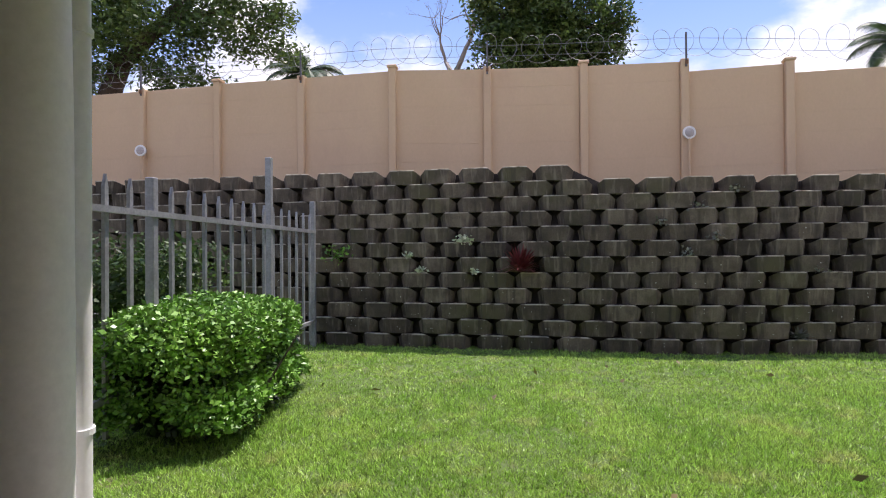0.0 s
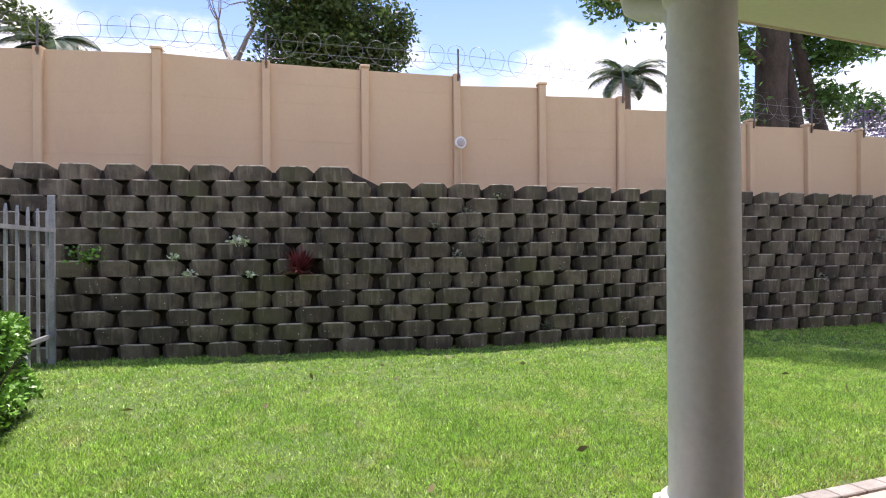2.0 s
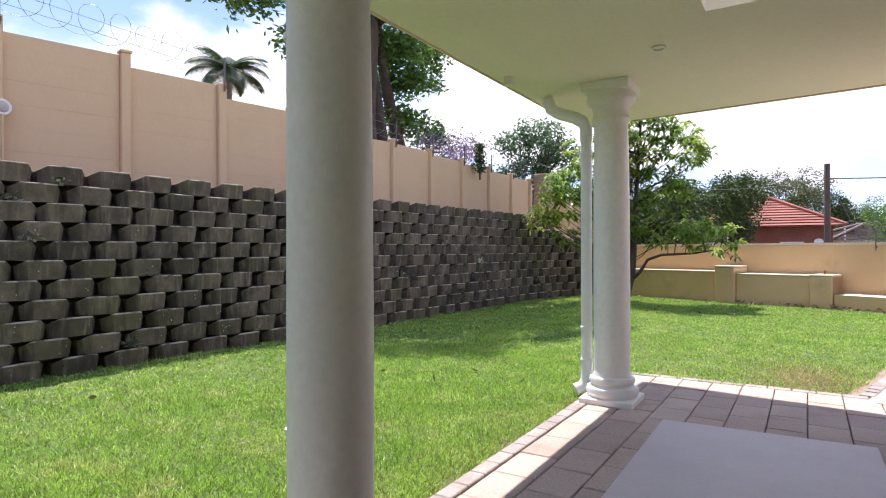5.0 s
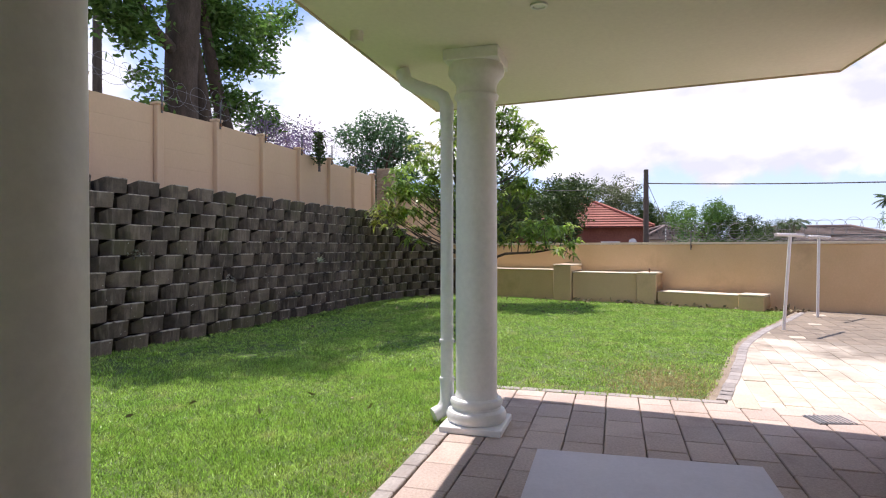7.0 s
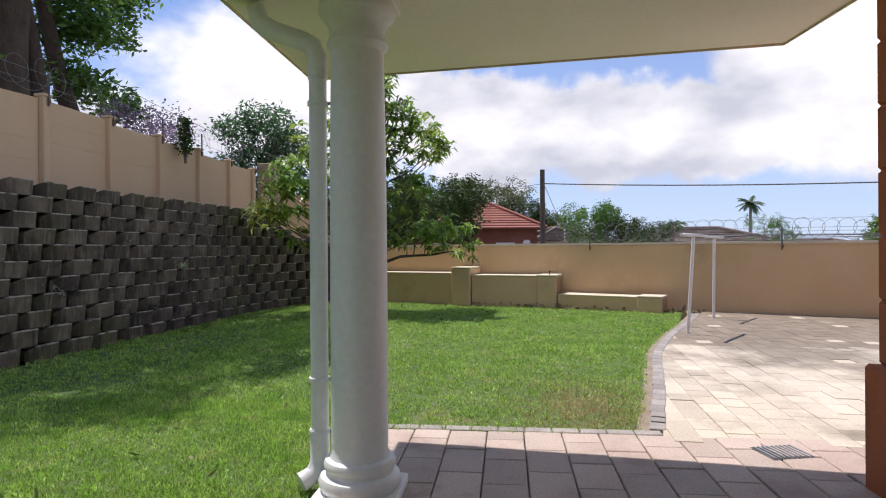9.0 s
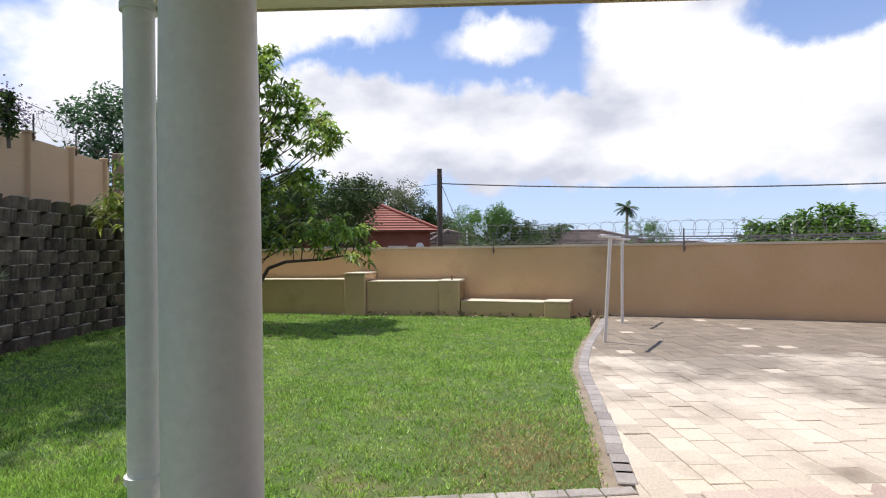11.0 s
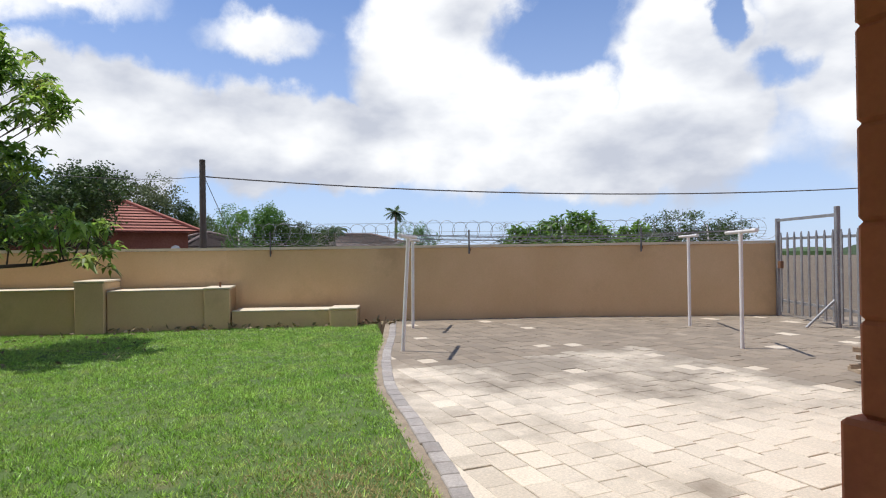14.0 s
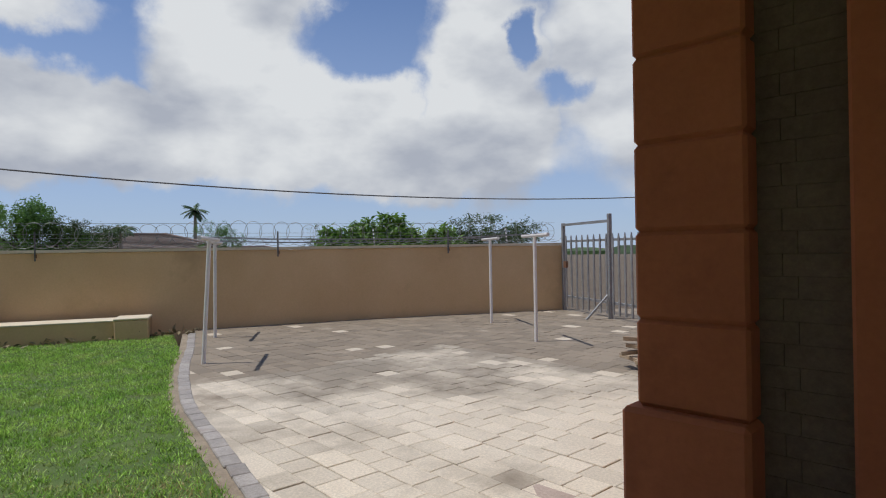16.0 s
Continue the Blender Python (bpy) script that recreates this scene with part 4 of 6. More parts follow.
def veranda_slab():
    s = Shape()
    x0, x1, y0, y1 = HOLE
    n0 = 0.72 + 0.08 * (x0 + 9.4) / 11.02
    n1 = 0.72 + 0.08 * (x1 + 9.4) / 11.02
    s.prism([(-9.4, 0.72), (-9.4, -3.4), (x0, -3.4), (x0, n0)][::-1], 2.80, 3.05)
    s.prism([(x1, n1), (x1, -3.4), (-0.05, -3.4), (0.22, -2.85), (1.20, -2.77), (1.62, 0.80)], 2.80, 3.05)
    s.prism([(x0, n0), (x0, y1), (x1, y1), (x1, n1)], 2.80, 3.05)
    s.prism([(x0, y0), (x0, -3.4), (x1, -3.4), (x1, y0)], 2.80, 3.05)
    structure("ceiling", s, M["soffit"], "white plastered veranda ceiling slab", "ceiling")
    s = Shape()
    ring = offset_line(SLAB[:4], 0.012)
    for i in range(3):
        s.prism([SLAB[i], SLAB[i + 1], ring[i + 1], ring[i]], 2.785, 3.02)
    structure("trim_fascia", s, M["coping"], "thin plastered fascia edge of the veranda slab", "fascia")
    for x, y in ((-0.8, -0.57), (-0.97, -1.92), (-3.0, -0.6), (-3.1, -1.95), (-5.3, -0.6), (-5.4, -1.95)):
        t = thing("downlight", "small round recessed downlight in the ceiling", "downlight", (x, y, 2.79), "ceiling downlights")
        part("ring", Shape().lathe([(0.052, 0.008), (0.052, -0.004), (0.038, -0.006), (0.036, 0.008)], n=20), M["white"], t, smooth=True)
        part("lens", Shape().lathe([(0.036, 0.006), (0.03, 0.0), (0.01, -0.002)], n=16), M["lamp_glass"], t, smooth=True)
    for x in (-0.70, -4.3):
        t = thing("overflow_outlet", "short white rain outlet under the slab edge", "outlet", (x, 0.66, 2.74))
        part("spout", Shape().tube([(0, 0, -0.01), (0, 0, 0.07)], 0.045, 14), M["soffit"], t, smooth=True)
    t = thing("roof_light", "white translucent roof light panel in the ceiling", "skylight", ((x0 + x1) / 2, (y0 + y1) / 2, 3.05))
    part("panel", Shape().box((0, 0, 0.012), (x1 - x0 + 0.1, y1 - y0 + 0.1, 0.02), 0, 0.004), M["opal"], t)


veranda_slab()


# ---- the house behind and beside ----
def house():
    y1, x1 = -2.87, 0.36
    t = thing("wall_house", "rust-orange plastered house wall with banded corner pier", "wall", (0, 0, 0), "", "structure")
    part("plinth", Shape().box((x1 - 0.21, y1 - 0.26, 0.33), (0.50, 0.62, 0.74), 0, 0.02), M["rust_plaster"], t)
    for k in range(6):
        part("band", Shape().box((x1 - 0.23, y1 - 0.28, 0.702 + 0.36 * (k + 0.5)), (0.44, 0.56, 0.353), 0, 0.014), M["rust_plaster"], t)
    part("core", Shape().box((x1 - 0.23, y1 - 0.28, 1.55), (0.41, 0.53, 2.6)), M["rust_plaster"], t)
    part("recess", Shape().box((-0.22, y1 - 0.24, 1.38), (0.46, 0.24, 2.84)), M["dark_brick"], t, "dark unpainted brick recess")
    for k in range(33):
        for j in range(2):
            part("brick", Shape().box((-0.33 + 0.215 * j + (0.05 if k % 2 else 0), y1 - 0.119, 0.04 + 0.083 * k), (0.2135, 0.01, 0.0818), 0, 0.001), M["dark_brick"], t)
    part("pier", Shape().box((-0.61, y1 - 0.2, 1.38), (0.42, 0.40, 2.84), 0, 0.012), M["rust_plaster"], t)
    # unseen closing walls, given a pale colour to brighten ceiling and columns by bounce
    s = Shape()
    s.box((-5.1, -3.52, 1.4), (9.1, 0.24, 2.8))
    part("wall", s, M["pale_wall"], t, "unseen closing wall under the veranda, made pale to bounce light")
    s = Shape()
    s.box((-9.5, -1.6, 1.4), (0.24, 3.6, 2.8))
    part("wall", s, M["pale_wall"], t, "unseen closing wall under the veranda, made pale to bounce light")
    s = Shape()
    s.box((-0.75, -9.0, 1.5), (0.3, 11.0, 3.0))
    part("wall", s, M["rust_plaster"], t)


house()


def house_roof():
    s = Shape().box((-5.1, -9.0, 3.0), (9.1, 11.1, 0.3))
    structure("roof_house", s, M["soffit"], "flat pale roof slab of the house", "roof")


house_roof()


def drain():
    t = thing("drain_grate", "dark slotted steel drain grate in the paving", "drain", (0.93, -2.62, 0.0), rz=14)
    part("frame", Shape().box((0, 0, -0.01), (0.24, 0.30, 0.022)), M["dark_steel"], t)
    for k in range(9):
        part("bar", Shape().box((0, -0.13 + 0.0325 * k, 0.004), (0.22, 0.012, 0.012)), M["galv"], t)


drain()


# ---- palisade fence, gate ----
def palisade(name, a, b, h, label, category, pales, posts, rails, gap_low=0.08, rail_mat="galv"):
    t = thing(name, label, category, (*a, 0))
    d = Vector((b[0] - a[0], b[1] - a[1], 0))
    ang = math.atan2(d.y, d.x)
    for k in range(pales):
        p = d * ((k + 0.5) / pales)
        s = Shape()
        w = 0.024
        u = d.normalized()
        n = Vector((-u.y, u.x, 0)) * 0.012
        prof = [(-w, gap_low), (w, gap_low), (w, h - 0.09), (0, h), (-w, h - 0.09)]
        fr = [p + u * x + Vector((0, 0, z)) - n for x, z in prof]
        bk = [p + u * x * 0.8 + Vector((0, 0, z)) + n for x, z in prof]
        s.add(fr + bk, [(0, 1, 2, 3, 4), (9, 8, 7, 6, 5)] + [(i, 5 + i, 5 + (i + 1) % 5, (i + 1) % 5) for i in range(5)])
        part("pale", s, M["galv"], t)
    for z in rails:
        m = d / 2
        n = Vector((-d.y, d.x, 0)).normalized() * 0.03
        part("rail", Shape().box((m.x + n.x, m.y + n.y, z), (d.length, 0.04, 0.045), ang), M[rail_mat], t)
    for f, ph in posts:
        p = d * f
        part("post", Shape().box((p.x, p.y, ph / 2 - 0.1), (0.07, 0.07, ph + 0.2), ang, 0.006), M["galv"], t)
    return t


palisade("palisade_fence", (-7.62, 6.28), (-8.15, 0.4), 1.86, "galvanised steel palisade fence with pointed pales", "fence", 22, ((0.0, 2.05), (0.27, 2.42), (0.66, 1.9)), (0.35, 1.62))

# gate across the yard's corner
GA, GB = (6.32, -11.6), (4.72, -10.7)


def yard_gate():
    t = palisade("metal_gate", GA, GB, 1.62, "galvanised palisade gate in a steel frame, closed", "gate", 8, ((0.0, 1.9), (1.0, 2.0)), (0.30, 1.5))
    d = Vector((GB[0] - GA[0], GB[1] - GA[1], 0))
    ang = math.atan2(d.y, d.x)
    m = d / 2
    part("top_bar", Shape().box((m.x, m.y, 1.86), (d.length, 0.05, 0.05), ang), M["galv"], t)
    part("lock", Shape().box((d.x * 0.08, d.y * 0.08 + 0.05, 1.0), (0.1, 0.06, 0.14), ang), M["rusty"], t)
    part("strut", Shape().tube([(d.x + 0.03, d.y + 0.05, 0.45), (d.x + 0.28, d.y + 0.42, 0.0)], 0.022, 6), M["galv"], t)


yard_gate()
palisade("palisade_fence", GB, (-0.5, -7.85), 1.62, "galvanised steel palisade fence beside the gate", "fence", 30, ((0.35, 1.8), (0.7, 1.8)), (0.30, 1.5))


# ---- washing lines ----
LINE = Vector((-0.47, -0.88, 0)).normalized()
BAR = Matrix.Rotation(radians(-7), 3, "Z") @ Vector((-LINE.y, LINE.x, 0))
WASH = [(6.42, -3.64, 0.10), (8.54, -4.75, 0.02), (4.24, -7.61, 0.0), (6.16, -8.9, 0.0)]


def wash_pole(x, y, lean):
    t = thing("washing_line_pole", "white painted steel washing line pole with a cross bar", "washing line", (x, y, 0), "washing line poles")
    top = Vector((0, 0, 1.55)) - LINE * lean * -1.0
    part("pole", Shape().tube([(0, 0, -0.1), top], 0.026, 12), M["painted_steel"], t, smooth=True)
    part("cross_bar", Shape().tube([top - BAR * 0.55, top + BAR * 0.55], 0.027, 12), M["painted_steel"], t, smooth=True)
    part("end_cap", Shape().tube([top + BAR * 0.548, top + BAR * 0.556], 0.024, 10), M["painted_steel"], t)
    part("end_cap", Shape().tube([top - BAR * 0.548, top - BAR * 0.556], 0.024, 10), M["painted_steel"], t)


for x, y, lean in WASH:
    wash_pole(x, y, lean)
for i, j in ((0, 2), (1, 3)):
    a, b = Vector((*WASH[i][:2], 1.57)), Vector((*WASH[j][:2], 1.57))
    t = thing("washing_line", "thin sagging washing line wires between the poles", "washing line", tuple(a))
    for o in (-0.45, -0.15, 0.15, 0.45):
        pts = [(b - a) * (k / 12) + BAR * o + Vector((0, 0, -0.05 * 4 * (k / 12) * (1 - k / 12))) for k in range(13)]
        part("wire", Shape().tube(pts, 0.003, 4), M["wire"], t)


def timber_pile():
    rng = np.random.default_rng(9)
    for k in range(9):
        a = rng.uniform(-0.5, 0.9) + (1.57 if k % 3 == 0 else 0)
        ln = rng.uniform(0.3, 0.6)
        x, y = 2.09 + rng.uniform(-0.12, 0.12), -6.78 + rng.uniform(-0.25, 0.25)
        z = 0.03 + 0.045 * k
        m = Matrix.Translation((x, y, z)) @ Matrix.Rotation(a, 4, "Z") @ Matrix.Rotation(rng.uniform(-0.12, 0.12), 4, "Y")
        s = Shape().box((0, 0, 0), (ln, rng.uniform(0.04, 0.1), 0.045), 0, 0.004)
        ob = new("timber_offcut", s.mesh("timber_offcut", M["timber"]))
        ob.matrix_world = m
        tagged(ob, "grey weathered timber offcut in a loose pile", "timber", "pile of timber offcuts")


timber_pile()


# ---- plants in the garden ----
def hedge(x0, x1, y0, y1, h):
    rng = np.random.default_rng(21)
    c = Vector(((x0 + x1) / 2, (y0 + y1) / 2, 0))
    t = thing("hedge_bush", "clipped bushy green shrub with glossy leaves in the lawn", "bush", tuple(c))
    hx, hy = (x1 - x0) / 2, (y1 - y0) / 2
    n = 56000
    # points near the faces of a rounded box
    d = rng.normal(size=(n, 3))
    d /= np.linalg.norm(d, axis=1)[:, None]
    d[:, 2] = np.abs(d[:, 2]) * 1.1 - 0.55 * (rng.uniform(size=n) < 0.45)
    p = np.sign(d) * np.abs(d) ** 0.55
    bump = 1 + 0.07 * np.sin(p[:, 0] * 5 + p[:, 2] * 3) + 0.06 * np.sin(p[:, 1] * 7 + 1.3)
    r = rng.uniform(0.78, 1.06, n) * bump
    q = np.column_stack([p[:, 0] * hx * r, p[:, 1] * hy * r, h * 0.53 + p[:, 2] * h * 0.45 * r])
    q = q[q[:, 2] > 0.10]
    soup("foliage", leaves(rng, q, 0.052, 0.032, -0.1), 4, M["leaf_hedge"], t)
    # inner leaves in a darker green, painting the shade inside the bush
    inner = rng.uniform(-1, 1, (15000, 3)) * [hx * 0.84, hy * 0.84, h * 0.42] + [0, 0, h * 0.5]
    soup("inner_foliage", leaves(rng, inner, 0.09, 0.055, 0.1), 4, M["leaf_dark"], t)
    for k in range(16):
        b = Vector((rng.uniform(-hx, hx) * 0.6, rng.uniform(-hy, hy) * 0.75, -0.03))
        e = b + Vector((rng.normal() * 0.18, rng.normal() * 0.18, h * 0.75))
        part("stem", Shape().tube([b, (b + e) / 2 + Vector((rng.normal() * 0.04, rng.normal() * 0.04, 0)), e], [0.016, 0.012, 0.005], 5), M["bark"], t, smooth=True)


hedge(-8.25, -7.1, 1.8, 3.9, 0.92)


def shrub(x, y, r, h, n, mat, seed, label, size=(0.1, 0.05)):
    rng = np.random.default_rng(seed)
    t = thing("shrub", label, "shrub", (x, y, 0))
    balls = [(rng.normal() * r * 0.45, rng.normal() * r * 0.45, h * rng.uniform(0.3, 0.75), r * 0.55, r * 0.55, h * 0.3) for _ in range(7)]
    soup("foliage", leaves(rng, in_balls(rng, balls, n, 0.2), size[0], size[1], 0.1), 4, M[mat], t)
    for b in balls:
        part("stem", Shape().tube([(0, 0, -0.05), (b[0] * 0.5, b[1] * 0.5, b[2] * 0.6), b[:3]], [0.02, 0.014, 0.006], 5), M["bark"], t)


shrub(-9.3, 5.4, 0.9, 1.5, 3500, "leaf_dark", 31, "dark green garden shrub behind the fence")
shrub(-10.6, 5.0, 1.0, 1.7, 3800, "leaf_dark", 32, "dark green garden shrub behind the fence")
shrub(-8.8, 4.2, 0.5, 0.8, 1800, "leaf_bright", 33, "light green shrub behind the fence")
shrub(-11.8, 4.2, 0.8, 1.2, 2600, "leaf_hedge", 34, "green leafy shrub behind the fence")


def old_line_frame():
    t = thing("washing_line_pole", "grey steel washing line frame behind the fence", "washing line", (-9.6, 3.6, 0))
    part("pole", Shape().tube([(0, 0, -0.1), (0, 0, 1.75)], 0.04, 10), M["galv"], t, smooth=True)
    part("cross_bar", Shape().tube([(-1.3, -0.1, 1.8), (0.35, 0.05, 1.8)], 0.03, 10), M["painted_steel"], t, smooth=True)


old_line_frame()


def rosette(x, y, z, n, ln, mat, seed, label, name="bromeliad"):
    rng = np.random.default_rng(seed)
    t = thing(name, label, "plant", (x, y, z), "plants in the terrace wall")
    a = rng.uniform(0, 2 * np.pi, n)
    el = rng.uniform(0.15, 1.35, n)
    v = []
    for i in range(n):
        d = np.array([math.cos(a[i]) * math.cos(el[i]), math.sin(a[i]) * math.cos(el[i]), math.sin(el[i])])
        s = np.array([-math.sin(a[i]), math.cos(a[i]), 0]) * 0.021
        L = ln * rng.uniform(0.7, 1.15)
        m = d * L * 0.55
        tip = d * L + np.array([0, 0, -0.22 * L * math.cos(el[i])])
        v += [np.zeros(3) - s * 0.6, m - s, tip, m + s]
    soup("leaves", np.array(v), 4, M[mat], t)


def wall_spot(x, row, out=-0.02):
    """A place on the face of the terrace wall at x, on top of a course."""
    best = min(range(0, 900), key=lambda i: abs(place_block(TERRACE_LENGTH * i / 900)[0].x - x) + (1 if place_block(TERRACE_LENGTH * i / 900)[0].y < 3.6 else 0))
    p, d = place_block(TERRACE_LENGTH * best / 900)
    nrm = Vector((-d.y, d.x, 0))
    q = p + nrm * (SETBACK * row - out + 0.01)
    return q.x, q.y, row * COURSE - 0.03


rosette(*wall_spot(-4.75, 5), 150, 0.40, "leaf_red", 41, "dark red bromeliad growing from a terrace wall pocket")
for x, r, s in ((-1.24, 1, 46), (5.9, 2, 43), (9.6, 2, 44)):
    rosette(*wall_spot(x, r), 34, 0.20, "leaf_grey", s, "small grey-brown bromeliad growing from a terrace wall pocket")
rosette(*wall_spot(6.9, 5), 22, 0.2, "petal", 45, "small pale green plant growing from a terrace wall pocket")


def wall_weed(x, row, r, n, mat, seed, label):
    rng = np.random.default_rng(seed)
    px, py, pz = wall_spot(x, row)
    t = thing("wall_plant", label, "plant", (px, py, pz), "plants in the terrace wall")
    c = rng.normal(size=(n, 3)) * [r, r * 0.5, r * 0.6] + [0, -0.05, r * 0.6]
    soup("leaves", leaves(rng, c, 0.06, 0.045, 0.0), 4, M[mat], t)


wall_weed(-5.53, 7, 0.05, 90, "petal", 51, "pale variegated leaves sprouting from the terrace wall")
wall_weed(-6.33, 6, 0.03, 40, "petal", 52, "small pale flowering weed in the terrace wall")
wall_weed(-6.11, 5, 0.035, 45, "petal", 53, "small pale flowering weed in the terrace wall")
wall_weed(-5.36, 5, 0.025, 22, "petal", 54, "small pale flowering weed in the terrace wall")
wall_weed(-7.35, 6, 0.10, 110, "leaf_hedge", 55, "green creeper hanging from the terrace wall")
for k, (x, r) in enumerate(((-2.9, 8), (-2.4, 9), (-2.2, 7), (-1.9, 10), (-2.6, 6), (-0.9, 5), (2.2, 6), (4.0, 4), (5.5, 7))):
    wall_weed(x, r, 0.05, 20, "leaf_grey", 60 + k, "small dry weed in the terrace wall")


def lawn_litter():
    rng = np.random.default_rng(77)
    pts = np.column_stack([rng.uniform(-7, 12, 34), rng.uniform(0.6, 4.8, 34), np.full(34, 0.03)])
    pts = np.vstack([pts, np.column_stack([rng.uniform(7.5, 11, 110), rng.uniform(-0.6, 4.2, 110), np.full(110, 0.035)])])
    ob = soup("leaf_litter", leaves(rng, pts, 0.09, 0.04, 0.0, 1.0), 4, M["dead_leaf"])
    tagged(ob, "scattered dry brown leaves on the lawn", "leaves", "", "stuff")
    pts = np.column_stack([rng.uniform(9.0, 11.0, 260), rng.uniform(-4.9, 0.2, 260), np.full(260, 0.03)])
    line = 9.55 + (pts[:, 1] + 4.3) * 0.33
    pts[:, 0] = line + rng.normal(size=260) * 0.12
    ob = soup("leaf_litter", leaves(rng, pts, 0.12, 0.05, -0.2, 1.0), 4, M["dead_leaf"])
    tagged(ob, "drift of dry brown leaves along the planter wall", "leaves", "", "stuff")


lawn_litter()

# the mango-like garden tree
def garden_tree():
    rng = np.random.default_rng(101)
    bx, by = 9.6, 2.45
    t = thing("garden_tree", "leafy green garden tree with two leaning trunks and drooping leaves", "tree", (bx, by, 0))
    trunks = [([(0, 0, -0.1), (0.04, -0.09, 0.3), (0.06, -0.20, 0.7), (0.1, -0.23, 1.2), (0.05, -0.27, 2.0), (0.08, -0.35, 3.2), (0.1, -0.42, 4.4), (0.1, -0.45, 5.15)], [0.14, 0.11, 0.095, 0.085, 0.06, 0.045, 0.03, 0.015]),
              ([(0.02, 0.08, -0.1), (-0.02, 0.12, 0.4), (-0.06, 0.14, 1.2), (0.0, 0.22, 2.2), (0.05, 0.35, 3.4), (0.0, 0.5, 4.3)], [0.10, 0.065, 0.055, 0.045, 0.033, 0.016]),
              ([(0.05, -0.18, 0.56), (0, -0.42, 0.78), (-0.1, -0.62, 1.08), (-0.15, -0.95, 1.2), (-0.2, -1.7, 1.24), (-0.1, -2.3, 1.35)], [0.05, 0.042, 0.036, 0.03, 0.022, 0.012])]
    for pts, radii in trunks:
        part("trunk", Shape().tube(pts, radii, 10), M["bark"], t, smooth=True)
    # clumps of the crown about the base: across the view, height, radius
    clumps = [(1.99, 5.28, 0.3), (2.05, 4.85, 0.36), (2.7, 4.45, 0.62), (2.0, 4.42, 0.66), (1.4, 4.35, 0.5), (0.98, 4.05, 0.4), (0.72, 3.55, 0.36), (1.25, 3.75, 0.55),
              (1.95, 3.64, 0.7), (2.65, 3.68, 0.7), (3.3, 3.8, 0.65), (3.75, 3.05, 0.7), (3.0, 2.87, 0.7), (2.25, 2.85, 0.6), (1.5, 2.85, 0.55), (1.05, 2.75, 0.38),
              (2.75, 2.1, 0.55), (1.95, 2.05, 0.5), (1.15, 2.0, 0.5), (0.6, 1.85, 0.45), (0.1, 1.6, 0.36), (-0.12, 1.35, 0.27), (3.5, 2.1, 0.6), (4.1, 2.5, 0.6), (4.5, 2.1, 0.5), (3.9, 1.75, 0.4), (0.8, 1.6, 0.3), (1.5, 1.6, 0.28)]
    balls = []
    for y, z, r in clumps:
        balls.append((rng.normal() * 0.25 - 0.18 * max(0.0, y - 3.2), y - by, z, r * 1.05, r * 0.95, r * 0.8))
        balls.append((rng.normal() * 0.5 + 0.45 - 0.4 * (rng.uniform() < 0.5), y - by + rng.normal() * 0.2, z - 0.1, r * 0.8, r * 0.7, r * 0.65))
    heads = np.vstack([in_balls(rng, balls, 620, 0.62), in_balls(rng, [(0.1, -0.45, 5.25, 0.3, 0.34, 0.22), (0.1, -0.4, 4.9, 0.3, 0.3, 0.2)], 22, 0.4)])
    heads = heads[heads[:, 2] > 1.15]
    twigs = Shape()
    for h in heads[:130]:
        pts, radii = trunks[1] if h[1] > 0.5 else (trunks[2] if h[2] < 1.9 and h[1] < -0.9 else trunks[0])
        want = h[2] - 0.35 - 0.35 * abs(h[1])
        line = [Vector(p).lerp(Vector(q), f / 5) for p, q in zip(pts[2:], pts[3:]) for f in range(5)]
        foot = min(line, key=lambda p: abs(p.z - want) + 0.3 * abs(p.y - h[1]))
        end = Vector(h)
        mid = foot.lerp(end, 0.5) + Vector((0, 0, -0.1 + 0.05 * rng.normal()))
        twigs.tube([foot, mid, end], [0.014, 0.010, 0.005], 5, caps=False)
    part("twig", twigs, M["bark"], t, smooth=True)["kind"] = "stuff"
    soup("crown", whorls(rng, heads, 14, 0.27, 0.068), 4, M["leaf_mango"], t)


garden_tree()

